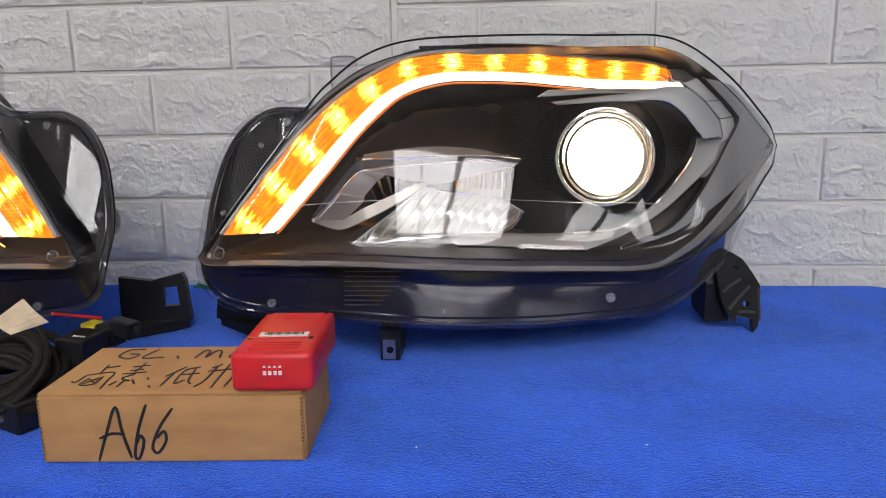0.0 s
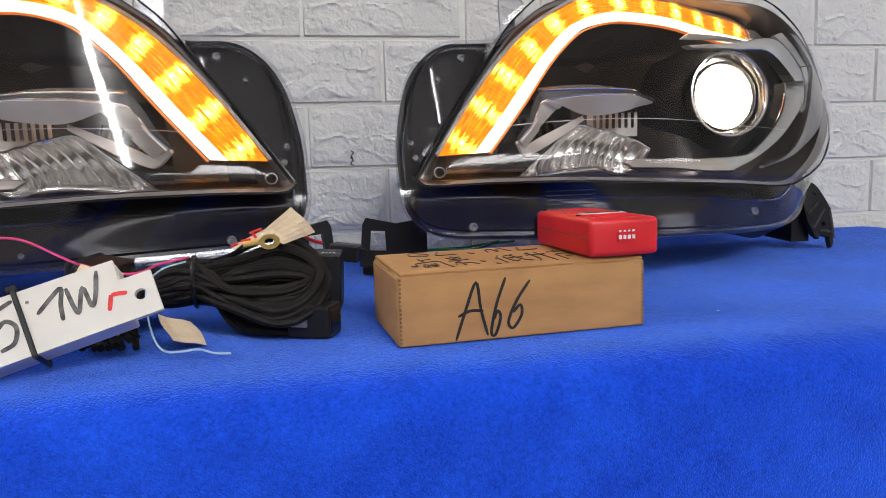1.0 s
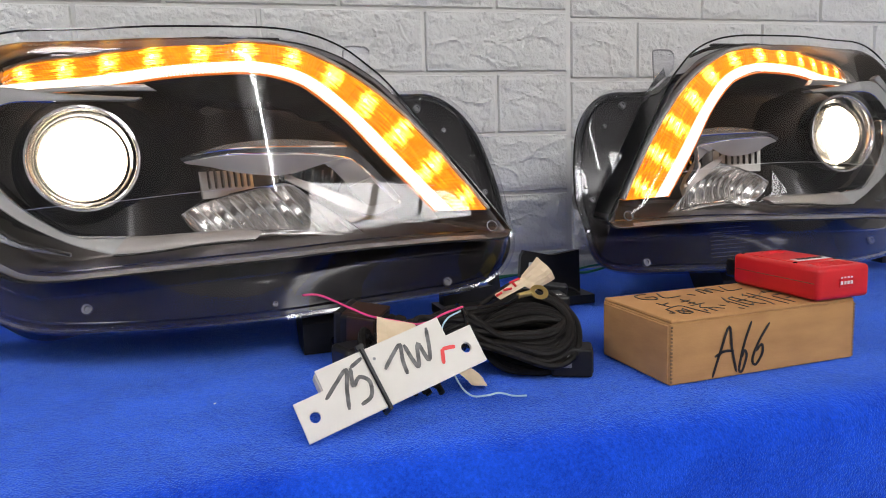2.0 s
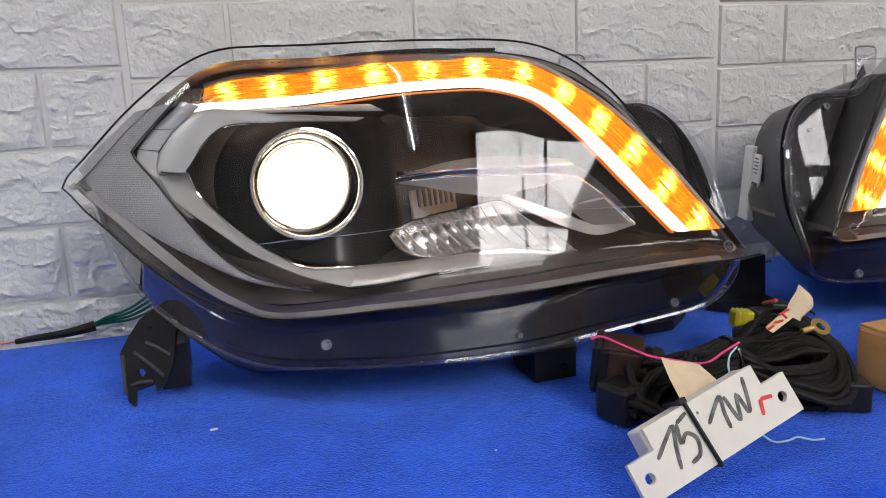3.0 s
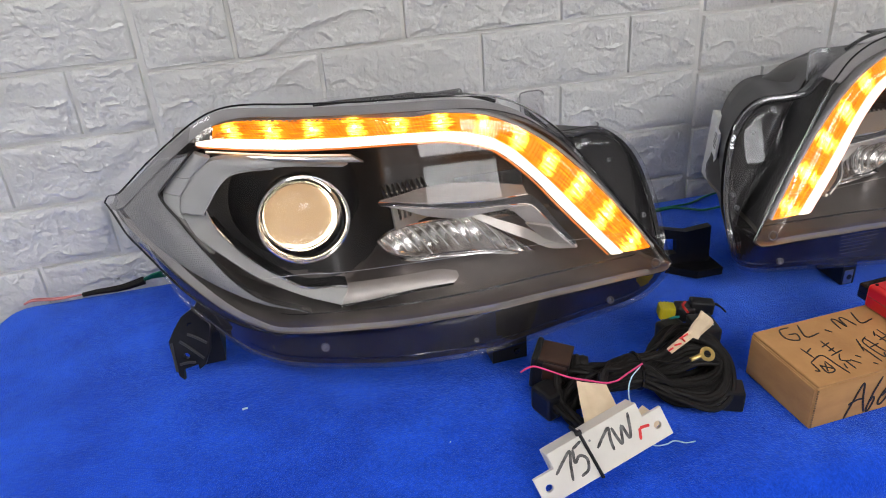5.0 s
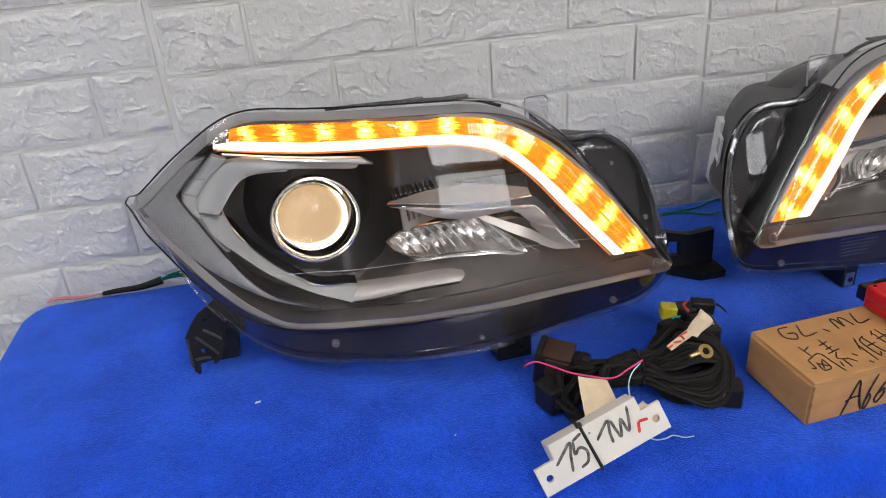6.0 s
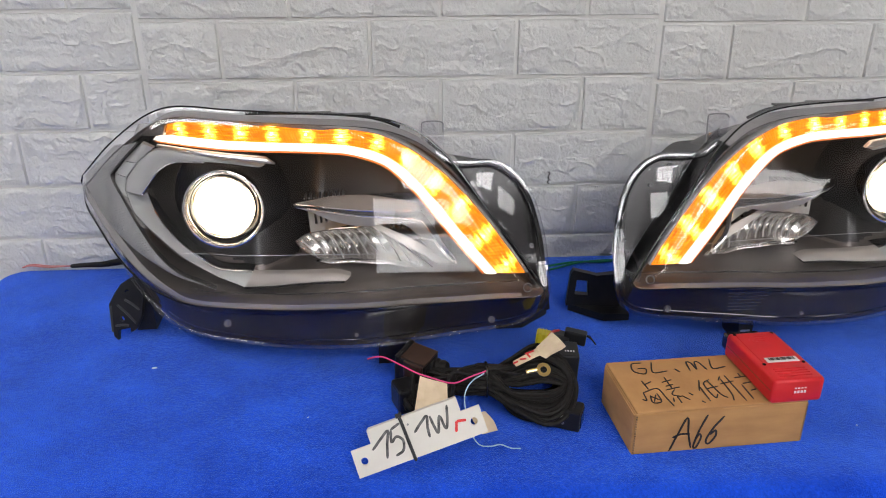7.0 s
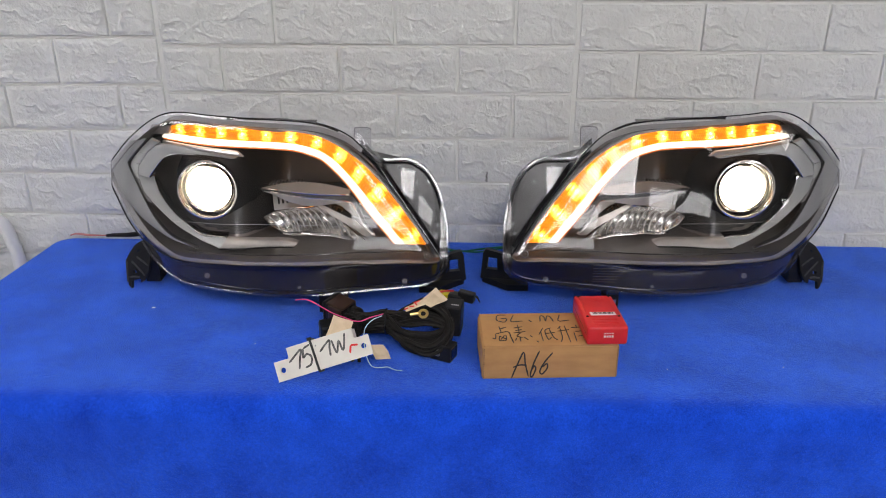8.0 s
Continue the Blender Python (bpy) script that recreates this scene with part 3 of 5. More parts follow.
def band(s, outer, inner, depth, thick=0.004, n=120, ribs=0.0):
    """A solid band between two open curves in (u, z), following depth(u, z)."""
    bm = bmesh.new()
    o = spline([(u, z, 0) for u, z in outer], 40)
    i_ = spline([(u, z, 0) for u, z in inner], 40)
    rows, place_of = [], {}
    along = np.cumsum([0.0] + [(q - p).length for p, q in zip(o, o[1:])])
    for k in range(n + 1):
        f = k / n
        run_f = float(along[min(len(o) - 1, round(f * (len(o) - 1)))] / along[-1])
        a = o[min(len(o) - 1, round(f * (len(o) - 1)))]
        b = i_[min(len(i_) - 1, round(f * (len(i_) - 1)))]
        bulge = ribs * (k % 2)
        row = []
        for g, push in ((0.0, 0.0), (0.12, 0.0012), (0.5, 0.002), (0.88, 0.0012), (1.0, 0.0)):
            u, z = a.x + (b.x - a.x) * g, a.y + (b.y - a.y) * g
            row.append(bm.verts.new((s * u, depth(u, z) - push - bulge, z)))
            place_of[row[-1]] = (run_f, g)
        for g in (1.0, 0.0):
            u, z = a.x + (b.x - a.x) * g, a.y + (b.y - a.y) * g
            row.append(bm.verts.new((s * u, depth(u, z) + thick, z)))
            place_of[row[-1]] = (run_f, g)
        rows.append(row)
    for a, b in zip(rows, rows[1:]):
        for k in range(7):
            bm.faces.new((a[k], a[(k + 1) % 7], b[(k + 1) % 7], b[k]))
    bm.faces.new(rows[0])
    bm.faces.new(rows[-1][::-1])
    line = np.array([(p.x, p.y) for p in o])
    for v, (_, g) in list(place_of.items()):
        near = int(((line - np.array((s * v.co.x, v.co.z))) ** 2).sum(1).argmin())
        place_of[v] = (float(along[near] / along[-1]), g)
    uv = bm.loops.layers.uv.new("along")
    for face in bm.faces:
        for loop in face.loops:
            loop[uv].uv = place_of[loop.vert]
    return bm


AMB_OUT = [(0.0755, 0.1255), (0.102, 0.1625), (0.132, 0.200), (0.164, 0.233), (0.198, 0.258), (0.234, 0.275), (0.27, 0.281), (0.31, 0.282), (0.35, 0.2805), (0.39, 0.278), (0.43, 0.2755), (0.465, 0.274), (0.4935, 0.268)]
AMB_IN = [(0.108, 0.1275), (0.1355, 0.159), (0.154, 0.181), (0.181, 0.213), (0.211, 0.2425), (0.236, 0.2570), (0.2686, 0.2645), (0.3057, 0.2652), (0.342, 0.2637), (0.378, 0.2610), (0.416, 0.258), (0.456, 0.2570), (0.4963, 0.2560)]
WHT_IN = [(0.1225, 0.1280), (0.149, 0.1585), (0.166, 0.1785), (0.1935, 0.212), (0.2200, 0.237), (0.2385, 0.248), (0.2700, 0.2560), (0.307, 0.2567), (0.3436, 0.2552), (0.380, 0.252), (0.4174, 0.249), (0.456, 0.2478), (0.515, 0.2475)]


def shifted(points, d):
    """A curve moved sideways, towards the inside of the lamp."""
    p = [Vector((u, z)) for u, z in points]
    out = []
    for i, q in enumerate(p):
        t = (p[min(i + 1, len(p) - 1)] - p[max(i - 1, 0)]).normalized()
        out.append((q.x + t.y * d, q.y - t.x * d))
    return out


def lamp_ring(s, u, w, z, profile, tilt, sides=48):
    bm = lathe(profile, sides)
    bmesh.ops.transform(bm, matrix=pose(s * u, w, z, 90 - tilt, 0, 0), verts=bm.verts)
    return bm


def headlight(s, label):
    h = thing("headlight", LAMP_AT[s], label, "headlight", "pair of headlights on the table")
    # clear outer lens with its returned edge
    bm = span_sheet(s, UPPER, LOWER, lens_w, 64, 24)
    cover = part("lens_cover", bm, CLEAR, h, "clear glossy polycarbonate lens", True, fix=False)
    bm = bmesh.new()
    loop = UPPER + LOWER[::-1][1:-1]
    front, back = [], []
    for u, z in loop:
        front.append(bm.verts.new((s * u, lens_w(u, z), z)))
        low = z <= chain(LOWER, u) + 0.002 and u < 0.60
        zz = min(z - 0.002, chain(RIM_LO, max(u, 0.0435))) if low and u > 0.056 else z
        grow = 0.004 if not low else 0.0
        c = Vector((u - 0.33, zz - 0.2)).normalized() * grow
        back.append(bm.verts.new((s * (u + c.x), rim_w(u, zz) + 0.0, zz + c.y)))
    n = len(loop)
    for i in range(n):
        q = (front[i], front[(i + 1) % n], back[(i + 1) % n], back[i])
        bm.faces.new(q if s > 0 else q[::-1])
    part("lens_skirt", bm, CLEAR_SKIRT, cover, "clear lens edge turned back to the housing", True, fix=False)
    pts = [(s * u, lens_w(u, z) + 0.0004, z) for u, z in UPPER + LOWER[::-1][1:-1]]
    part("lens_edge", tube(pts, 0.0010, 6, closed=True, smooth=False), GLOSS, cover, "dark moulded line along the lens edge", True)
    seam = [(0.468, 0.143), (0.43, 0.146), (0.393, 0.148), (0.32, 0.154), (0.25, 0.156), (0.18, 0.154), (0.125, 0.150)]
    part("moulding_line", tube([(s * u, lens_w(u, z) + 0.0004, z) for u, z in seam], 0.00028, 5), SOFT_CHROME, cover, "thin moulding line in the lens", True)
    # rim bead round the whole front of the housing
    loop = RIM_UP + RIM_LO[::-1][1:-1]
    pts = [(s * u, rim_w(u, z), z) for u, z in loop]
    part("lens_rim", tube(pts, 0.0032, 8, closed=True, smooth=False), RIM_CLEAR, cover, "clear moulded rim", True)
    p = [Vector(q) for q in loop]
    n = len(p)
    near = []
    for i, q in enumerate(p):
        t = (p[(i + 1) % n] - p[i - 1]).normalized()
        near.append(q + Vector((t.y, -t.x)) * 0.0055)
    part("rim_groove", tube([(s * q.x, rim_w(q.x, q.y) + 0.004, q.y) for q in near[n // 2:] + near[:n // 2] if q.x < (0.175 if q.y > 0.12 else 0.50)], 0.0011, 6, smooth=False), GLOSS, cover, "dark groove inside the rim", True)
    # smoked panel beside and below the lens
    crop = lambda pts, a, b, dz=0.0: [(u, chain(pts, u) + dz) for u in np.linspace(a, b, 60)]
    bm = span_sheet(s, crop(RIM_UP, 0.0432, 0.0545), crop(RIM_LO, 0.0432, 0.0545), flange_w, 6, 20)
    merge(bm, span_sheet(s, crop(RIM_UP, 0.0545, 0.178), crop(UPPER, 0.0545, 0.178, -0.004), flange_w, 30, 20))
    merge(bm, span_sheet(s, crop(LOWER, 0.0545, 0.603, 0.004), crop(RIM_LO, 0.0545, 0.603), flange_w, 60, 8))
    step = [(u, chain(LOWER, u) + f * (chain(RIM_LO, u) - chain(LOWER, u))) for u, f in ((u, 0.30 + 0.1 * ease(0.3, 0.5, u)) for u in np.linspace(0.075, 0.585, 60))]
    part("flange_step", tube([(s * u, flange_w(u, z) - 0.002, z) for u, z in step], 0.0012, 6, steps=2), RIM_CLEAR, cover, "clear moulded step along the flange", True)
    part("flange", bm, SMOKE, h, "glossy black flange beside the lens", True, fix=False)
    dome = lambda u, z: rim_w(u, z) - 0.004 + 0.006 * ease(0.010, 0.0, chain(RIM_UP, u) - z) + 5.0 * (u - 0.110) ** 2
    bm = span_sheet(s, crop(RIM_UP, 0.0434, 0.0545), crop(RIM_LO, 0.0434, 0.0545), lambda u, z: rim_w(u, z), 6, 20)
    merge(bm, span_sheet(s, crop(RIM_UP, 0.0545, 0.172), crop(UPPER, 0.0545, 0.172, 0.0), dome, 30, 20))
    part("flange_cover", bm, CLEAR, cover, "clear cover over the flange", True, fix=False)
    # black housing behind
    bm = bmesh.new()
    rings = []
    for back, shrink, drop in ((0, 1.0, 0), (0.04, 0.985, 0.3), (0.25, 0.90, 1.0), (0.7, 0.74, 1.0), (0.95, 0.66, 1.0), (1.0, 0.58, 0.9)):
        ring = []
        for u, z in loop[::2]:
            w0 = rim_w(u, z) + 0.004
            w1 = max(w0 + 0.05, 0.19)
            uu = 0.32 + (u - 0.32) * (shrink if u < 0.32 else shrink ** 0.4)
            zz = 0.15 + (z - 0.15) * (1 - 0.25 * back)
            zz = zz - (0.015 + 0.018 * ease(0.40, 0.50, u)) * drop * ease(0.14, 0.05, z)
            ring.append(bm.verts.new((s * uu, w0 + (w1 - w0) * back, zz)))
        rings.append(ring)
    for a, b in zip(rings, rings[1:]):
        for i in range(len(a)):
            bm.faces.new((a[i], a[(i + 1) % len(a)], b[(i + 1) % len(a)], b[i]))
    bm.faces.new(rings[-1])
    part("housing", bm, HOUSING, h, "dark grey plastic lamp housing", True)
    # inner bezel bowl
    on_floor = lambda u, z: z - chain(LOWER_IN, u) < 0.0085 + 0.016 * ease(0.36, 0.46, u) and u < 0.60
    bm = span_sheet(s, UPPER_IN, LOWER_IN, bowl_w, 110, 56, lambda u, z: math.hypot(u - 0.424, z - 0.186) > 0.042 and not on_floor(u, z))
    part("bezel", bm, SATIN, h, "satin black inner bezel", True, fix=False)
    # the floor's paler colour carries reflected strip and projector light
    part("bezel_floor", span_sheet(s, UPPER_IN, LOWER_IN, bowl_w, 110, 56, on_floor), FLOOR_SHEEN, h, "satin graphite floor of the bezel, lightened and warmed for mirrored lamp light", True, fix=False)
    part("bezel_margin", margin_band(s), GRAPHITE, h, "graphite grey margin of the bezel", True, fix=False)
    # indicator and daytime bars
    lit = lambda u, z: face_w(u, z) + inner_gap(u)
    part("indicator_strip", band(s, AMB_OUT, AMB_IN, lit, 0.012, 260, 0.0009), AMBER, h, "lit ribbed amber indicator strip")
    part("daytime_bar", band(s, shifted(AMB_IN[:-1] + [(0.509, 0.2550)], 0.0006), WHT_IN, lambda u, z: lit(u, z) - 0.001, 0.014, 160), WHITE_GLOW, h, "lit white daytime bar")
    part("glow_edge", band(s, shifted(WHT_IN, 0.0012), shifted(WHT_IN, 0.0030), lambda u, z: lit(u, z) + 0.003, 0.004, 120), AMBER_DIM, h, "thin amber glowing edge")
    part("strip_end", band(s, [(0.4945, 0.2680), (0.513, 0.2675), (0.533, 0.2655)], [(0.4985, 0.2560), (0.517, 0.2535), (0.540, 0.2515)], lambda u, z: lit(u, z) - 0.004 - 0.25 * max(0, u - 0.4945), 0.006, 60, 0.0008), STRIP_END, h, "clear ribbed end of the strip")
    part("strip_surround", band(s, shifted(AMB_OUT, -0.004), shifted(AMB_OUT, -0.0006), lambda u, z: lit(u, z) - 0.002, 0.01, 120), SHEEN_GRAPHITE, h)
    o = spline([(u, z, 0) for u, z in AMB_OUT], 24)
    i_ = spline([(u, z, 0) for u, z in AMB_IN], 24)
    run = np.cumsum([0.0] + [(q - p).length for p, q in zip(o, o[1:])])
    for k in range(12):
        f = float(np.interp((0.045 + 0.92 * k / 11) * run[-1], run, np.linspace(0, 1, len(o))))
        a, b = o[round(f * (len(o) - 1))], i_[round(f * (len(i_) - 1))]
        t = (o[min(len(o) - 1, round(f * (len(o) - 1)) + 3)] - o[max(0, round(f * (len(o) - 1)) - 3)]).normalized()
        b = min(i_, key=lambda q: (q - a).length)
        q = a.lerp(b, 0.5)
        bm = lathe(((0.0, 0.0014), (0.0016, 0.0010), (0.0026, 0.0), (0.0026, -0.002), (0.0, -0.002)), 14)
        bmesh.ops.transform(bm, matrix=pose(s * q.x, lit(q.x, q.y) - 0.0012, q.y, 100, 0, 0), verts=bm.verts)
        part("led", bm, LED_CORE, h, "bright amber LED", True)
    # projector
    pu, pw, pz = 0.420, 0.050, 0.184
    part("projector_ring", lamp_ring(s, pu, pw, pz, ((0.0430, -0.008), (0.0448, -0.004), (0.0468, -0.001), (0.0474, 0.0010), (0.0468, 0.0028), (0.0452, 0.0032), (0.0438, 0.0018), (0.0428, -0.002), (0.0422, -0.008), (0.0430, -0.008)), 6), CHROME, h, "polished chrome projector ring", True)
    pu, pw = pu + 0.003, pw + 0.009
    part("projector_shroud", lamp_ring(s, pu, pw, pz, ((0.0428, 0.003), (0.0420, -0.004), (0.0402, -0.013), (0.0393, -0.020), (0.0440, -0.020), (0.0450, -0.008), (0.0428, 0.003)), 6), SHROUD, h, "shiny dark shroud round the lens", True)
    pw = pw - 0.006
    part("projector_collar", lamp_ring(s, pu, pw, pz, ((0.0392, -0.010), (0.0380, -0.0075), (0.0368, -0.010), (0.0366, -0.019), (0.0392, -0.019), (0.0392, -0.010)), 6), CHROME, h, "polished lens collar", True)
    R = 0.042
    prof = [(0.0, 0.008)] + [(0.0364 * k / 12, math.sqrt(R * R - (0.0364 * k / 12) ** 2) - R + 0.008) for k in range(1, 13)] + [(0.0364, -0.016), (0.0, -0.016)]
    part("projector_lens", lamp_ring(s, pu, pw, pz, prof, 6), GLASS, h, "round glass projector lens", True)
    back = pose(s * pu, pw, pz, 84, 0, 0)
    shield = [(-0.048, -0.05), (0.048, -0.05), (0.048, 0.046), (-0.048, 0.046)]
    core = [(s * x, y) for x, y in ((0.046, 0.044), (0.046, -0.046), (0.012, -0.046), (0.0035, -0.0190), (-0.003, -0.0165), (-0.0072, -0.0080), (-0.046, 0.004), (-0.046, 0.044))]
    part("projector_shield", prism(shield, 0.001, m=back @ pose(0, 0, -0.072)), DIM_BEAM, h, "projector shield with a warm glow standing in for light on it")
    part("projector_core", prism(core, 0.001, m=back @ pose(0, 0, -0.0705)), BEAM, h, "bright lit core of the projector")
    part("projector_tube", lamp_ring(s, pu, pw, pz, ((0.0395, -0.028), (0.05, -0.04), (0.066, -0.06), (0.07, -0.075), (0.072, -0.075), (0.054, -0.038), (0.041, -0.026), (0.0395, -0.028)), 6), BLACK, h, smooth=True)
    # emissive sheet, added to fill the lens with beam light seen from the side
    bm = bmesh.new()
    arc = [radians(a) for a in range(-42, 113, 14)]
    near, far = ([bm.verts.new(back @ Vector((s * r * math.cos(a), r * math.sin(a), q))) for a in arc] for r, q in ((0.0366, -0.0200), (0.050, -0.072)))
    for i in range(len(arc) - 1):
        bm.faces.new((near[i], near[i + 1], far[i + 1], far[i]))
    part("projector_glow_sheet", bm, BEAM, h, "glowing sheet standing in for the beam mirrored inside the projector")
    # silver bezel sweeping round the projector, and its chrome arm under the reflector
    seat = lambda u, z: shell_w(u, z) + 0.032 - 0.014 * ease(0.40, 0.50, u)
    out = [(0.368, 0.2365), (0.4387, 0.2428), (0.5004, 0.2480), (0.535, 0.216), (0.5375, 0.199), (0.528, 0.179), (0.4985, 0.1537), (0.468, 0.1300), (0.432, 0.1116), (0.3987, 0.1020)]
    inn = [(0.376, 0.2335), (0.44, 0.2358), (0.4845, 0.2338), (0.513, 0.2052), (0.5147, 0.1966), (0.5054, 0.1768), (0.4767, 0.147), (0.449, 0.1270), (0.427, 0.1170), (0.3886, 0.1150)]
    foot_line = sorted(out[4:])
    sloped = lambda u, z: seat(u, z) + (0.85 * min(0.02, max(0.0, z - chain(foot_line, u))) if z < 0.199 else 0.0)
    part("silver_bezel", band(s, out, inn, sloped, 0.012, 140), SILVER, h, "silver grey bezel sweeping round the projector", True)
    part("bezel_edge", band(s, shifted(inn[1:], -0.0004), shifted(inn[1:], 0.0016), lambda u, z: sloped(u, z) - 0.001, 0.018, 140), CHROME, h, "bright chrome edge of the bezel")
    arm_w = lambda u: seat(0.3987, 0.102) - 0.09 * (0.3987 - u)
    out = [(0.3987, 0.1020), (0.3678, 0.1028), (0.3278, 0.1065), (0.300, 0.1078), (0.2815, 0.1085)]
    arm_foot = sorted(out)
    inn = [(0.3886, 0.1150), (0.365, 0.1148), (0.3243, 0.1160), (0.292, 0.1170), (0.2740, 0.1140)]
    part("bezel_arm", band(s, out, inn, lambda u, z: arm_w(u) + 0.85 * (z - chain(arm_foot, u)), 0.010, 60), BRONZE, h, "warm silver arm of the bezel", True)
    part("arm_edge", band(s, shifted(out, -0.0016), shifted(out, 0.0004), lambda u, z: arm_w(u) - 0.001, 0.012, 60), GLOSS, h, "dark edge under the arm")
    # prismatic side reflector
    out = [(0.5511, 0.2500), (0.5997, 0.2090), (0.6035, 0.1989), (0.5783, 0.1713), (0.5418, 0.1482), (0.5072, 0.1288), (0.4725, 0.1125), (0.430, 0.1035)]
    inn = [(0.5179, 0.2570), (0.5513, 0.2243), (0.5555, 0.2144), (0.540, 0.1937), (0.5221, 0.1685), (0.4978, 0.1377), (0.4714, 0.1175), (0.4299, 0.1055)]
    part("side_reflector", band(s, out, inn, lambda u, z: shell_w(u, z) + 0.012, 0.006, 140, 0.0), GREY, h, "grey honeycomb side reflector", True)
    part("reflector_border", band(s, shifted(inn, -0.0012), shifted(inn, 0.0008), lambda u, z: shell_w(u, z) + 0.0105, 0.006, 140), SATIN, h, "dark border of the side reflector", True)
    # grey tiles between the bezel and the side reflector
    outer = [(0.513, 0.2570), (0.5374, 0.2352), (0.552, 0.2189), (0.5535, 0.2091), (0.5406, 0.1881), (0.5216, 0.1667)]
    inner = [(0.499, 0.2520), (0.5205, 0.2350), (0.5360, 0.2168), (0.5385, 0.2017), (0.5290, 0.1797), (0.5125, 0.1629)]
    cut_at = lambda c, a, b: [(float(np.interp(f, range(6), [q[0] for q in c])), float(np.interp(f, range(6), [q[1] for q in c]))) for f in np.linspace(a, b, 5)]
    for a, b in ((0.0, 1.0), (1.04, 1.95), (2.0, 3.3), (3.35, 5.0)):
        part("side_tile", band(s, cut_at(outer, a, b), cut_at(inner, a, b), lambda u, z: shell_w(u, z) + 0.016, 0.008, 40), GRAPHITE if a == 3.35 else SILVER, h, "grey side tile", True)
    # walls behind the clear edge of the lens; upper one paled for lens reflection
    for chain_, mat, label_ in (([q for q in UPPER_IN if 0.17 < q[0] < 0.52], SHEEN_GRAPHITE, "pale grey upper wall of the bezel"), ([q for q in UPPER_IN if q[0] > 0.515], GRAPHITE, "graphite outer wall of the bezel"), ([q for q in LOWER_IN[::-1] if q[0] > 0.06], SATIN, "dark lower wall of the bezel")):
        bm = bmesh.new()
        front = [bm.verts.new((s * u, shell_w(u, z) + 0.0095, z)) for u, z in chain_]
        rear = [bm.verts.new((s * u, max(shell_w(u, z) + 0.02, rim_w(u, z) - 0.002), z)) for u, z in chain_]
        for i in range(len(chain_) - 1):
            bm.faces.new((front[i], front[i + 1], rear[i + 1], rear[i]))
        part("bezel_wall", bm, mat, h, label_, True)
    for u, wide in ((0.258, 0.030), (0.300, 0.022), (0.372, 0.026)):
        part("housing_clip", box((wide, 0.008, 0.0026), (s * u, lens_w(u, 0.297) + 0.034, chain(UPPER, u) - 0.0056), 0.0008, 1), CLEAR_SKIRT if u > 0.35 else BLACK, h, "lens clip on the top edge")
    part("top_rail", tube([(s * u, lens_w(u, 0.297) + 0.034, chain(UPPER, u) - 0.0065 - 0.004 * (abs(u - 0.30) / 0.09) ** 2) for u in np.linspace(0.21, 0.39, 9)], 0.0022, 6, steps=3), BLACK, h, "black top edge of the housing", True)
    for k in range(20):
        u = 0.365 + 0.0052 * k
        z = chain(UPPER_IN, u) - 0.0030
        part("moulded_mark", box((0.0028 if k % 4 else 0.0012, 0.0006, 0.0010), (s * u, face_w(u, z) + 0.0075, z)), GRAPHITE, h)
    # upper lip over the projector
    part("amber_lip", band(s, [(0.365, 0.2475), (0.42, 0.2480), (0.505, 0.2470)], [(0.354, 0.2410), (0.42, 0.2435), (0.505, 0.2445)], lambda u, z: face_w(u, z) + 0.020 + 0.012 * ease(0.40, 0.5, u), 0.006, 60), SOFT_CHROME, h, "chrome lip catching amber light")
    # main reflector bowl with slanting flutes
    ru = dense_chain([(0.174, 0.1010), (0.190, 0.1140), (0.2175, 0.1340), (0.243, 0.1530), (0.270, 0.1500), (0.300, 0.1440), (0.326, 0.1370), (0.344, 0.1270)])
    rl = dense_chain([(0.174, 0.0998), (0.20, 0.1035), (0.224, 0.1060), (0.264, 0.1085), (0.288, 0.1045), (0.304, 0.1015), (0.320, 0.1040), (0.335, 0.1130), (0.344, 0.1265)])
    lip_w = lambda u: 0.042 + 0.016 * ease(0.178, 0.235, u) + 0.028 * ease(0.245, 0.335, u)

    def flute(u, z):
        low, high = chain(rl, u), chain(ru, u)
        f = min(1.0, max(0.0, (z - low) / max(1e-4, high - low)))
        q = (u - 0.80 * (z - 0.10) - 0.004) / 0.0120
        round_ = (q - math.floor(q) - 0.5) ** 2 * 4
        hollow = 0.024 * (4 * f * (1 - f)) ** 0.8 * ease(0.0, 0.040, high - low) * math.sin(math.pi * min(1, max(0, (u - 0.165) / 0.188)))
        tilt = 0.16 * noise.noise((math.floor(q) * 1.7, 0.3, 0.9)) * (q - math.floor(q) - 0.5) * 0.012
        return lip_w(u) + hollow + 0.0013 * round_ * ease(0.0, 0.12, f) + tilt
    part("reflector", span_sheet(s, ru, rl, flute, 180, 24), REFLECTOR, h, "mirrored reflector crossed by thin ribs", True, fix=False)
    for k in range(-2, 17):
        line = []
        for q in range(9):
            v = 0.004 + 0.0120 * (k + 12) + 0.80 * 0.05 * q / 8
            z = 0.10 + 0.05 * q / 8
            if 0.180 < v < 0.340 and chain(rl, v) + 0.001 < z < chain(ru, v) - 0.001:
                line.append((s * v, flute(v, z) - 0.0014, z))
        if len(line) > 2:
            part("reflector_rib", tube(line, 0.0007, 6, steps=3), SOFT_CHROME, h, smooth=True)
    part("reflector_edge", tube([(s * u, lip_w(u) - 0.001, z) for u, z in ru + rl[::-1][1:]], 0.0014, 6, closed=True, smooth=False), CHROME, h, "chrome reflector edge", True)
    part("reflector_lip", band(s, [(u, z) for u, z in rl[:-16:4]], [(u, z - 0.0045) for u, z in rl[:-10:4]], lambda u, z: lip_w(u) - 0.004, 0.006, 60), REFLECTOR, h, "chrome lip under the reflector", True)
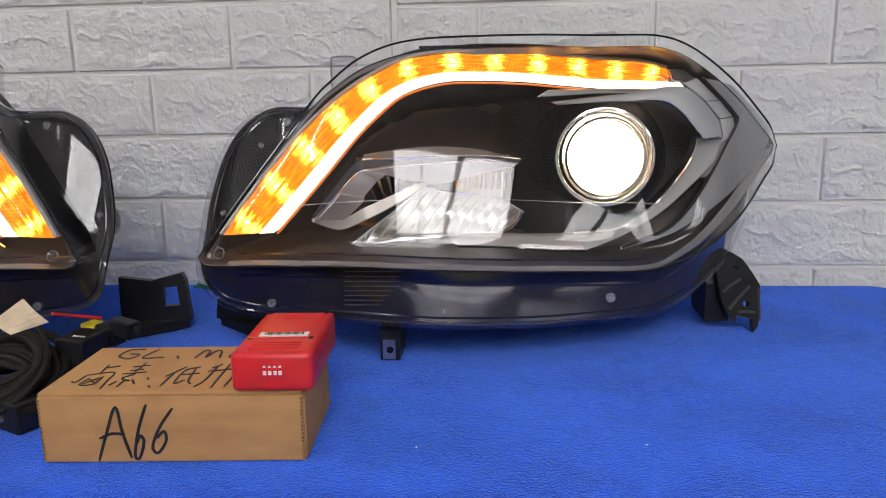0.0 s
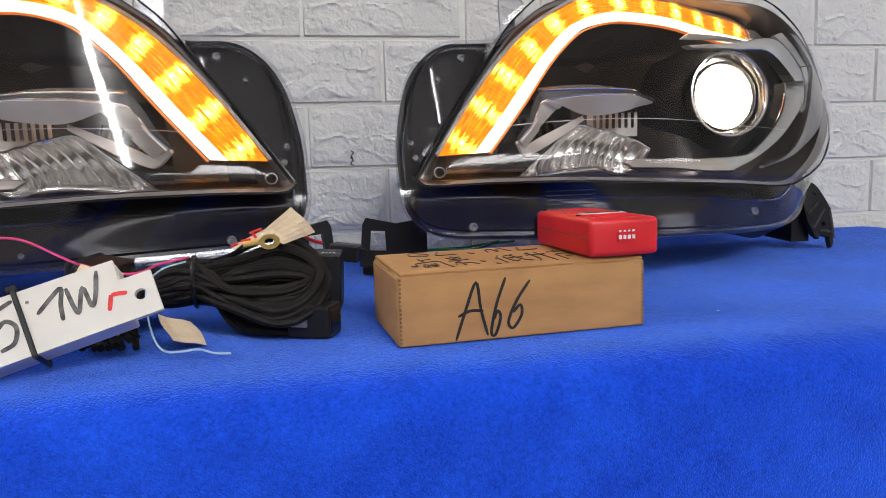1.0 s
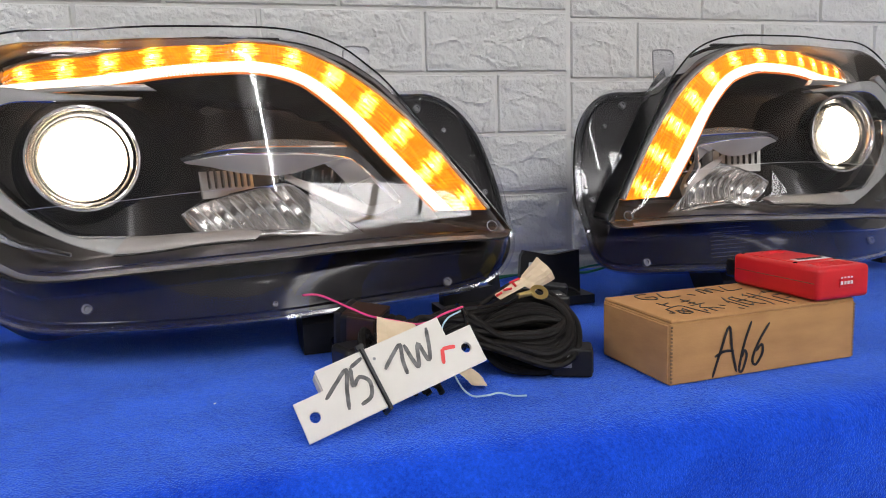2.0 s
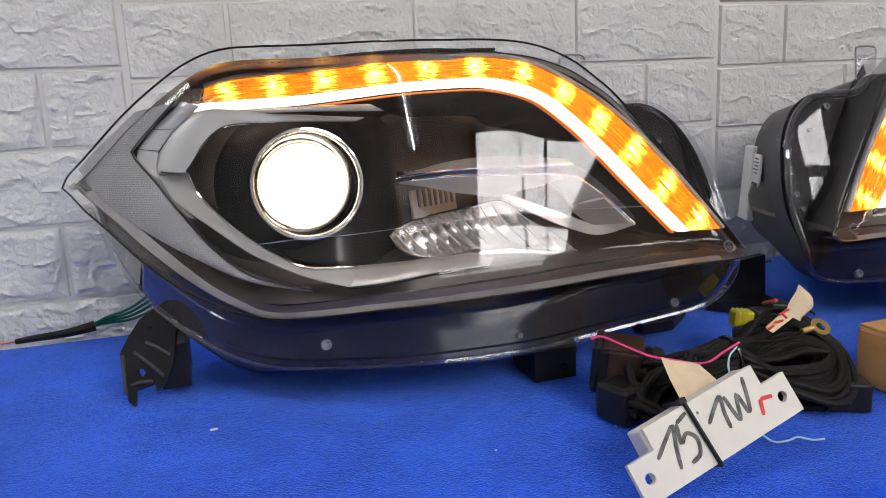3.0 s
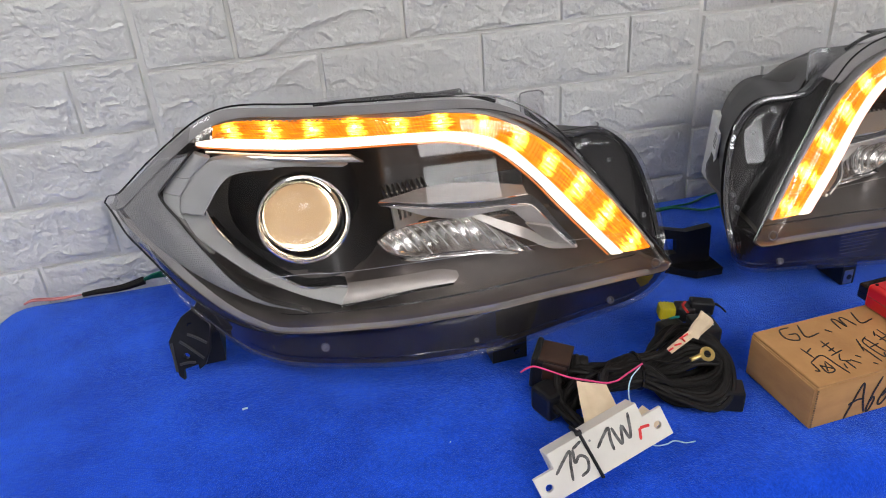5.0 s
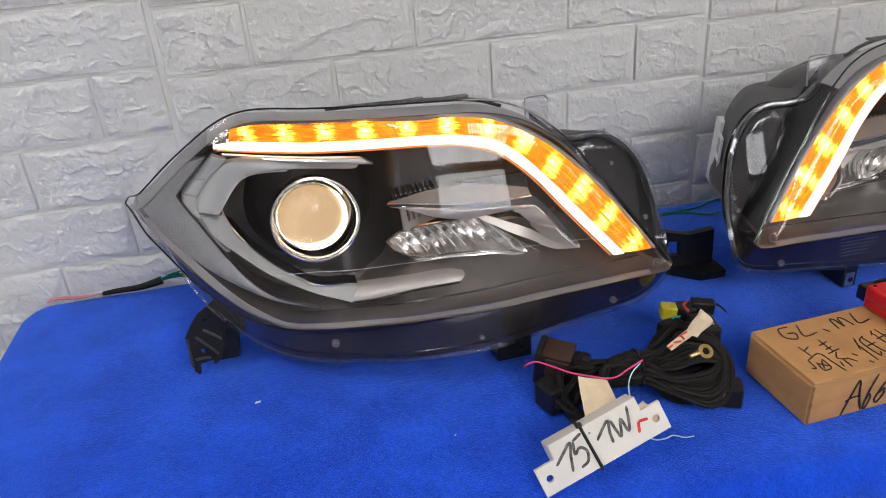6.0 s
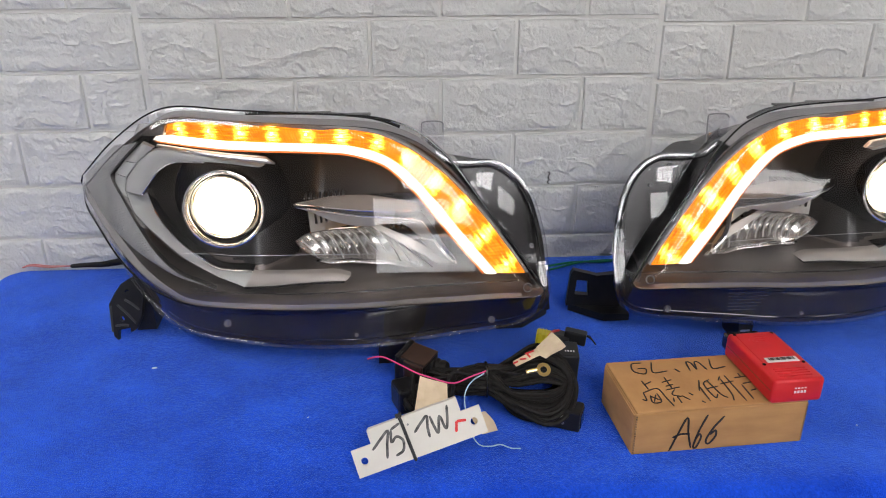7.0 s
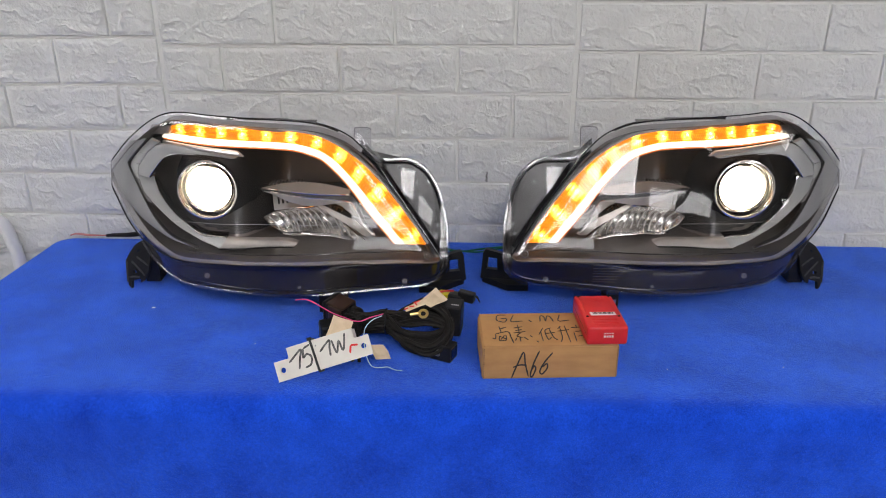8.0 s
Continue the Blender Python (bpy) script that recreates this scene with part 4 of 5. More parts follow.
    part("bulb", lamp_ring(s, 0.300, 0.108, 0.128, ((0.0, 0.012), (0.006, 0.010), (0.009, 0.002), (0.0095, -0.006), (0.012, -0.010), (0.012, -0.016), (0.0, -0.016)), 0, 20), SOFT_CHROME, h, "silver bulb cap", True)

    def plate(name, edge_a, edge_b, thick, mat, label_):
        """A thin plate lofted between two edges given as (u, w, z)."""
        bm = bmesh.new()
        p, q = spline(edge_a, 6), spline(edge_b, 6)
        rows = []
        for i, (v, x) in enumerate(zip(p, q)):
            nrm = (p[min(i + 1, len(p) - 1)] - p[max(i - 1, 0)]).cross(x - v).normalized() * thick
            nrm = -nrm if nrm.z + nrm.y * -0.4 > 0 else nrm
            rows.append([bm.verts.new((s * c.x, c.y, c.z)) for c in (v, v.lerp(x, 0.5), x, x + nrm, v + nrm)])
        for a, b in zip(rows, rows[1:]):
            for k in range(5):
                bm.faces.new((a[k], a[(k + 1) % 5], b[(k + 1) % 5], b[k]))
        bm.faces.new(rows[0])
        bm.faces.new(rows[-1][::-1])
        return part(name, bm, mat, h, label_, True)
    # chrome blade over the reflector, with its leg and lower rail round a dark window
    crest = [(0.340, 0.066, 0.1815), (0.318, 0.047, 0.1855), (0.295, 0.030, 0.1880), (0.262, 0.017, 0.1885), (0.230, 0.011, 0.1880), (0.193, 0.012, 0.1870)]
    crest_back = [(0.338, 0.069, 0.1825), (0.318, 0.062, 0.1880), (0.296, 0.058, 0.1930), (0.262, 0.052, 0.1960), (0.230, 0.042, 0.1950), (0.192, 0.027, 0.1910)]
    brow = [(0.3375, 0.066, 0.1785), (0.317, 0.047, 0.1815), (0.295, 0.029, 0.1835), (0.259, 0.013, 0.1830), (0.226, 0.009, 0.1815), (0.196, 0.010, 0.1775)]
    under = [(0.334, 0.068, 0.1770), (0.314, 0.056, 0.1735), (0.292, 0.043, 0.1680), (0.262, 0.034, 0.1640), (0.240, 0.032, 0.1655), (0.213, 0.017, 0.1735)]
    plate("chrome_blade", crest, crest_back, 0.0025, BLADE, "satin chrome blade over the reflector")
    plate("blade_brow", crest, brow, 0.0015, HOUSING, "dark grey bevel of the blade")
    plate("blade_face", brow, under, 0.0015, BOUNCE_PLATING, "satin chrome front face of the blade")
    part("blade_edge", tube([(s * u, w - 0.0005, z) for u, w, z in crest], 0.0010, 6), CHROME, h, "bright chrome front edge of the blade", True)
    part("blade_edge", tube([(s * u, w - 0.0005, z) for u, w, z in brow], 0.0007, 6), CHROME, h, "bright chrome front edge of the blade", True)
    knee = [(0.193, 0.012, 0.1870), (0.186, 0.008, 0.1830), (0.176, -0.006, 0.1710), (0.166, -0.022, 0.1560), (0.154, -0.026, 0.1400)]
    leg_out = [(0.196, 0.010, 0.1775), (0.188, 0.008, 0.1740), (0.179, -0.007, 0.1640), (0.170, -0.020, 0.1525), (0.156, -0.024, 0.1380)]
    leg_in = [(0.213, 0.017, 0.1735), (0.205, 0.018, 0.1660), (0.195, 0.021, 0.1550), (0.184, 0.024, 0.1430), (0.172, 0.014, 0.1320)]
    plate("leg_bevel", knee, leg_out, 0.0015, HOUSING, "dark grey bevel of the leg")
    plate("blade_leg", leg_out, leg_in, 0.0025, GLOW_GREY, "satin chrome leg of the blade")
    part("blade_edge", tube([(s * u, w - 0.0005, z) for u, w, z in leg_out], 0.0008, 6), CHROME, h, "bright chrome front edge of the blade", True)
    rail = [(0.248, 0.046, 0.1640), (0.215, 0.038, 0.1500), (0.190, 0.030, 0.1395), (0.173, 0.012, 0.1325), (0.155, -0.024, 0.1375)]
    rail_low = [(0.248, 0.044, 0.1590), (0.214, 0.033, 0.1395), (0.189, 0.024, 0.1275), (0.171, 0.004, 0.1230), (0.154, -0.025, 0.1345)]
    plate("blade_rail", rail, rail_low, 0.0025, GLOW_GREY, "satin chrome lower rail of the blade")
    part("window_back", prism([(0.165, 0.122), (0.250, 0.150), (0.250, 0.186), (0.172, 0.184)], 0.002, m=pose(0, 0.088, 0, 90) @ Matrix.Diagonal((s, 1, 1, 1))), GLOSS, h, "dark back of the small window")
    for k in range(5):
        u = 0.186 + 0.010 * k
        part("shroud_rib", tube([(s * u, 0.080, 0.164), (s * (u + 0.003), 0.076, 0.152), (s * (u + 0.009), 0.076, 0.140)], 0.0022, 8, steps=4), SHROUD, h, "small chrome rib", True)
    # comb: a plate with open slots between seven teeth
    comb_at = pose(s * 0.300, 0.089, 0.1545, -8, 0, -s * 25)
    teeth = [(-0.0275, -0.013), (0.0275, -0.013), (0.0275, 0.013)]
    for k in range(7, 0, -1):
        x = -0.0275 + 0.055 * k / 8 + 0.0035
        teeth += [(x, 0.013), (x, -0.0030), (x - 0.0012, -0.0042), (x - 0.0024, -0.0042), (x - 0.0036, -0.0030), (x - 0.0036, 0.013)]
    teeth.append((-0.0275, 0.013))
    part("comb", prism(teeth, 0.003, m=comb_at @ pose(0, 0, 0, 90)), COMB, h, "satin grey comb with open slots")
    for k in range(9):
        u = 0.282 + 0.0058 * k
        part("louvre", box((0.0026, 0.026, 0.0085), (s * u, 0.090 + 0.15 * (0.334 - u), 0.1800), 0.0008, 1), SATIN, h)
        part("vent_slot", box((0.0018, 0.003, 0.0018), (s * u, 0.0765 + 0.15 * (0.334 - u), 0.1848), 0.0005, 1), SOFT_CHROME, h)
    # round emblem near the inner corner, clips and screws
    part("emblem", lamp_ring(s, 0.074, face_w(0.074, 0.111) + 0.006, 0.111, ((0.0040, 0.0), (0.0043, 0.0010), (0.0052, 0.0010), (0.0054, 0.0), (0.0052, -0.001), (0.0040, -0.001), (0.0040, 0.0)), 21, 24), CLIP, h, "small round raised mark", True)
    for u, z, r in ((0.110, 0.058, 0.0052), (0.422, 0.058, 0.0056), (0.061, 0.124, 0.0036), (0.058, 0.138, 0.0036), (0.091, 0.200, 0.0030), (0.116, 0.222, 0.0048), (0.27, 0.056, 0.003)):
        w, r = flange_w(u, z) - 0.0015, 0.78 * r
        part("screw", lamp_ring(s, u, w, z, ((0.0, 0.001), (r * 0.45, 0.001), (r * 0.55, 0.002), (r, 0.0022), (r, -0.002), (0.0, -0.002)), 21, 16), CLIP, h, "clear clip with a metal screw", True)
    for k in range(8 if s > 0 else 0):
        z = 0.060 + 0.0042 * k
        part("moulded_line", box((0.05, 0.0008, 0.0006), (s * 0.205, rim_w(0.205, z) + 0.003, z)), CLIP, h)
    # outer bracket, with a hole, standing on the cloth
    def bracket(outline, hole, m, thick, name, label_):
        b = bmesh.new()
        lo = [b.verts.new((x, y, 0)) for x, y in outline]
        hv = [b.verts.new((x, y, 0)) for x, y in hole]
        es = [b.edges.new((c[i], c[(i + 1) % len(c)])) for c in (lo, hv) for i in range(len(c))]
        bmesh.ops.triangle_fill(b, use_beauty=True, use_dissolve=False, edges=es)
        r = bmesh.ops.extrude_face_region(b, geom=b.faces[:])
        bmesh.ops.translate(b, vec=(0, 0, thick), verts=[g for g in r["geom"] if isinstance(g, bmesh.types.BMVert)])
        bmesh.ops.transform(b, matrix=m, verts=b.verts)
        return part(name, b, BLACK, h, label_)
    ring = lambda cx, cy, r, n=10: [(cx + r * math.cos(2 * math.pi * k / n), cy + r * math.sin(2 * math.pi * k / n)) for k in range(n)]
    plate = [(-0.004, 0.076), (0.006, 0.062), (0.014, 0.048), (0.0135, 0.036), (0.009, 0.006), (0.004, 0.001), (0.003, 0.014), (-0.014, 0.019), (-0.015, 0.013), (-0.022, 0.018), (-0.030, 0.036), (-0.034, 0.066), (-0.016, 0.084)]
    bracket([(s * x, y) for x, y in plate], [(s * x, y) for x, y in ring(-0.003, 0.030, 0.0036)], pose(s * 0.574, 0.082, 0.0, 78, 0, s * 14), 0.006, "outer_bracket", "black mounting bracket with a round hole")
    for a, b in (((-0.028, 0.044), (-0.008, 0.056)), ((-0.022, 0.026), (0.002, 0.048)), ((0.0105, 0.012), (0.0115, 0.046)), ((-0.012, 0.022), (0.006, 0.020))):
        rib = tube([(s * a[0], a[1], 0.006), (s * (a[0] + b[0]) / 2, (a[1] + b[1]) / 2 + 0.001, 0.0066), (s * b[0], b[1], 0.006)], 0.0016, 6, steps=3)
        bmesh.ops.transform(rib, matrix=pose(s * 0.574, 0.082, 0.0, 78, 0, s * 14), verts=rib.verts)
        part("bracket_rib", rib, HOUSING, h, smooth=True)
    part("bracket_boss", lamp_ring(s, 0.560, 0.090, 0.066, ((0.0, 0.001), (0.0018, 0.001), (0.0022, 0.003), (0.0036, 0.003), (0.004, -0.002), (0.0, -0.002)), -12, 16), GLOSS, h, smooth=True)
    part("bracket_web", prism([(0.0, 0.010), (0.05, 0.012), (0.07, 0.06), (0.05, 0.09), (0.012, 0.085), (0.0, 0.05)], 0.024, m=pose(s * 0.544 - 0.012, 0.088, 0.0, 90, 0, 90)), BLACK, h)
    plate = [(0.012, 0.010), (0.016, 0.055), (0.020, 0.062), (0.052, 0.055), (0.085, 0.060), (0.085, 0.004), (0.055, 0.001)]
    bracket([(s * x, y) for x, y in plate], [(s * x, y) for x, y in ((0.023, 0.027), (0.041, 0.026), (0.040, 0.047), (0.025, 0.048))], pose(0, 0.10, 0.0, 86, 0, -s * 8), 0.012, "inner_bracket", "black loop bracket beside the housing")
    part("bracket_foot", prism([(0.014, 0.09), (0.03, 0.10), (0.09, 0.10), (0.09, 0.055), (0.055, 0.055)], 0.010, m=pose(0, 0, 0.002) @ Matrix.Diagonal((s, 1, 1, 1))), BLACK, h)
    # front foot with a threaded insert
    foot = prism([(-0.012, 0), (0.03, 0), (0.04, 0.012), (0.06, 0.040), (-0.004, 0.040), (-0.012, 0.028)], 0.040 if s < 0 else 0.018, m=pose(s * 0.2256 - 0.020 if s < 0 else 0.2086, -0.002, 0.0012, 90, 0, 90))
    part("front_foot", foot, BLACK, h, "black front foot")
    if s > 0:
        part("foot_plate", box((0.012, 0.0012, 0.019), (s * 0.2166, -0.0148, 0.012), 0.0003, 1), STEEL, h, "bare steel plate")
    part("foot_insert", lamp_ring(s, 0.2176, -0.0150, 0.012, ((0.0, 0.0016), (0.0030, 0.0016), (0.0034, 0.0012), (0.0034, -0.001), (0.0, -0.001)), 0, 14), GLOSS, h, "threaded hole")
    # label on the inner side of the housing
    if s > 0:
        spot = h.matrix_world.inverted() @ pose(0.3095, -0.1785, 0.145, 0, 0, 156.5) @ pose(0.0005, 0, 0, 0, -4, 0)
        stick = box((0.003, 0.026, 0.046), (0, 0, 0), 0.0004, 1)
        bmesh.ops.transform(stick, matrix=spot, verts=stick.verts)
        label_ = part("housing_label", stick, LABEL, h, "white printed label")
        for k in range(16):
            bar = box((0.0008, 0.0007 + 0.0005 * (k * 5 % 3), 0.010), (0.0016, -0.010 + 0.0013 * k, -0.015))
            bmesh.ops.transform(bar, matrix=spot, verts=bar.verts)
            part("bar", bar, INK, label_)
        for k in range(5):
            bar = box((0.0008, 0.014 + 0.004 * (k % 2), 0.0016), (0.0016, -0.002 * (k % 2), 0.018 - 0.0042 * k))
            bmesh.ops.transform(bar, matrix=spot, verts=bar.verts)
            part("bar", bar, GREY_INK, label_)
    if s > 0:
        unit = box((0.010, 0.030, 0.092), (0, 0, 0), 0.002, 2)
        bmesh.ops.transform(unit, matrix=h.matrix_world.inverted() @ pose(0.336, -0.132, 0.128, 0, 4, -18), verts=unit.verts)
        part("side_unit", unit, TUBE_WHITE, h, "white plastic control unit on the housing")
    # clear lug standing on the top edge
    lug = [(-0.012, -0.02), (0.012, -0.02), (0.013, 0.010), (0.008, 0.014), (-0.010, 0.014), (-0.013, 0.008)]
    lug_at = pose(s * 0.172, rim_w(0.17, 0.25) + 0.01, 0.268, 86)
    lug_part = part("top_lug", prism(lug, 0.003, m=lug_at), RIM_CLEAR, h, "clear moulded lug")
    part("lug_edge", tube([lug_at @ Vector((x, y, 0.0015)) for x, y in lug[2:] + lug[:1]], 0.0009, 6, steps=3), GREY, lug_part, "frosted edge")
    return h


headlight(-1, "black projector headlight with lit amber and white bars, beside wiring")
headlight(1, "black projector headlight with lit bars, beside a cardboard box")


# ---- cardboard box ----
def carton():
    w, d, h = 0.179, 0.093, 0.049
    t = thing("cardboard_box", pose(0.2085, -0.532, 0.0008, 0, 0, 3.4), "small brown corrugated cardboard box with black marker writing", "box")
    part("body", box((w, d, h - 0.0015), (w / 2, d / 2, (h - 0.0015) / 2), 0.0012), CARD, t)
    part("lid", box((w - 0.0016, d - 0.0004, 0.0030), (w / 2, d / 2, h - 0.0002), 0.0013), CARD, t, "brown folded lid")
    for x in (0.0005, w - 0.0005):
        part("side_flap", box((0.003, d - 0.004, h - 0.004), (x, d / 2, h / 2 - 0.001), 0.0008), CARD, t)
        bm = bmesh.new()
        for k in range(16):
            box((0.0013, 0.0010, 0.0016), (x + (0.0007 if x < 0.01 else -0.0007), -0.0004, 0.003 + 0.0028 * k), 0, bm=bm)
        part("corrugation", bm, CARD_EDGE, t, "torn corrugated edge")
    front = pose(0, -0.0004, 0, 90, 0, 0)
    W, H = w, h
    a66 = [[(0.262, 0.03), (0.30, 0.42), (0.345, 0.82), (0.362, 0.45), (0.388, 0.07)], [(0.272, 0.36), (0.32, 0.43), (0.372, 0.42)],
           [(0.462, 0.86), (0.425, 0.5), (0.402, 0.12), (0.418, 0.07), (0.440, 0.30), (0.428, 0.40), (0.412, 0.28)],
           [(0.560, 0.80), (0.505, 0.52), (0.472, 0.24), (0.490, 0.14), (0.525, 0.32), (0.520, 0.46), (0.490, 0.36)]]
    for lines in (a66[:2], a66[2:3], a66[3:]):
        part("letter", strokes([[((x - 0.048) * W, y * H) for x, y in l] for l in lines], 0.0020, front), INK, t, "A66 in black marker")
    top = pose(0, 0, h + 0.0014)
    g = [[(0.215, 0.93), (0.15, 0.92), (0.135, 0.77), (0.19, 0.70), (0.215, 0.80), (0.17, 0.82)], [(0.275, 0.93), (0.245, 0.72), (0.335, 0.73)], [(0.385, 0.76), (0.405, 0.69)],
         [(0.47, 0.70), (0.485, 0.88), (0.51, 0.86), (0.515, 0.72), (0.535, 0.87), (0.56, 0.86), (0.575, 0.70)], [(0.64, 0.92), (0.615, 0.72), (0.70, 0.74)]]
    for l in g:
        part("letter", strokes([[(x * w, y * d) for x, y in l]], 0.0016, top), INK, t, "GL, ML in black marker")
    c1 = [[(0.142, 0.57), (0.15, 0.39)], [(0.145, 0.49), (0.194, 0.54)], [(0.107, 0.34), (0.099, 0.2), (0.078, 0.22)], [(0.107, 0.34), (0.201, 0.4), (0.217, 0.22), (0.228, 0.06)], [(0.135, 0.28), (0.127, 0.15), (0.177, 0.16), (0.181, 0.31)], [(0.133, 0.27), (0.178, 0.18)], [(0.171, 0.29), (0.135, 0.16)], [(0.252, 0.51), (0.319, 0.55)], [(0.259, 0.43), (0.31, 0.46)], [(0.244, 0.36), (0.335, 0.4)], [(0.287, 0.61), (0.287, 0.37)], [(0.296, 0.36), (0.264, 0.27), (0.307, 0.22)], [(0.283, 0.25), (0.283, 0.1)], [(0.256, 0.21), (0.244, 0.13)], [(0.311, 0.24), (0.341, 0.15)], [(0.362, 0.28), (0.378, 0.23)]]
    c2 = [[(0.40, 0.12), (0.415, 0.08)], [(0.475, 0.50), (0.43, 0.30)], [(0.45, 0.38), (0.448, 0.10)], [(0.535, 0.50), (0.485, 0.42), (0.49, 0.16), (0.52, 0.22)], [(0.48, 0.33), (0.555, 0.36)], [(0.52, 0.48), (0.535, 0.22), (0.56, 0.14)],
          [(0.615, 0.55), (0.585, 0.47)], [(0.58, 0.40), (0.67, 0.44)], [(0.605, 0.50), (0.60, 0.22), (0.58, 0.08)], [(0.645, 0.56), (0.648, 0.06)], [(0.69, 0.50), (0.78, 0.52)], [(0.735, 0.58), (0.735, 0.52)], [(0.70, 0.36), (0.695, 0.08)], [(0.71, 0.38), (0.775, 0.40)], [(0.72, 0.24), (0.76, 0.26)]]
    for name, lines in (("character", c1[:7]), ("character", c1[7:15]), ("character", c2[1:6]), ("character", c2[6:10]), ("character", c2[10:]), ("comma", c1[15:]), ("comma", c2[:1])):
        part(name, strokes([[(x * w, y * d) for x, y in l] for l in lines], 0.0014, top), INK, t, "handwritten in black marker")
    return t


carton()


# ---- red controller ----
def controller():
    w, d, h = 0.054, 0.096, 0.027
    t = thing("red_module", pose(0.3425, -0.5295, 0.0524, 0, 0, 3.6), "red plastic plug-in module with small switches, resting on the cardboard box", "electronic module")
    part("case", box((w, d, h), (w / 2, d / 2, h / 2), 0.004, 3), RED, t, smooth=True)
    part("seam", box((w + 0.0004, d - 0.008, 0.0007), (w / 2, d / 2, h * 0.52)), CARD_EDGE, t)
    part("top_plate", box((w - 0.012, d * 0.62, 0.0012), (w / 2, d * 0.62, h + 0.0001), 0.0005, 1), RED, t)
    for k in range(4):
        part("grip_rib", box((w - 0.02, 0.0014, 0.0014), (w / 2, 0.008 + 0.0042 * k, h + 0.0001), 0.0004, 1), RED, t)
    for r in (0.006, 0.010, 0.014):
        arc = [(w / 2 + r * math.cos(a), d - 0.026 + r * math.sin(a), h + 0.0006) for a in (radians(q) for q in range(20, 161, 20))]
        part("raised_arc", tube(arc, 0.0007, 6), RED, t)
    for x in (0.006, w - 0.006):
        for y in (0.030, d - 0.006):
            part("screw_hole", prism([(0.0018 * math.cos(k), 0.0018 * math.sin(k)) for k in (2 * math.pi * q / 10 for q in range(10))], 0.0012, m=pose(x, y, h - 0.0004)), GLOSS, t)
    part("sticker", box((0.034, 0.009, 0.0005), (w / 2 + 0.001, 0.036, h + 0.001)), LABEL, t, "white barcode sticker")
    for k in range(14):
        part("bar", box((0.0007 + 0.0006 * (k * 7 % 3), 0.0048, 0.0004), (w / 2 - 0.012 + 0.002 * k, 0.037, h + 0.0014)), INK, t)
    part("switch_bank", box((0.0135, 0.0016, 0.0075), (w / 2 + 0.001, -0.0002, h * 0.5), 0.0003, 1), RED, t)
    for k in range(4):
        part("switch", box((0.0022, 0.0022, 0.0028), (w / 2 - 0.0042 + 0.0034 * k, -0.0006, h * 0.5 + 0.0002), 0.0003, 1), LABEL, t, "white slide switch")
        part("bar", box((0.0016, 0.0004, 0.0012), (w / 2 - 0.0042 + 0.0034 * k, -0.0011, h * 0.5 + 0.0045)), LABEL, t)
    part("plug", box((w - 0.014, 0.014, 0.017), (w / 2 - 0.004, d + 0.006, h * 0.45), 0.002), GLOSS, t, "dark grey plug end")
    return t


controller()


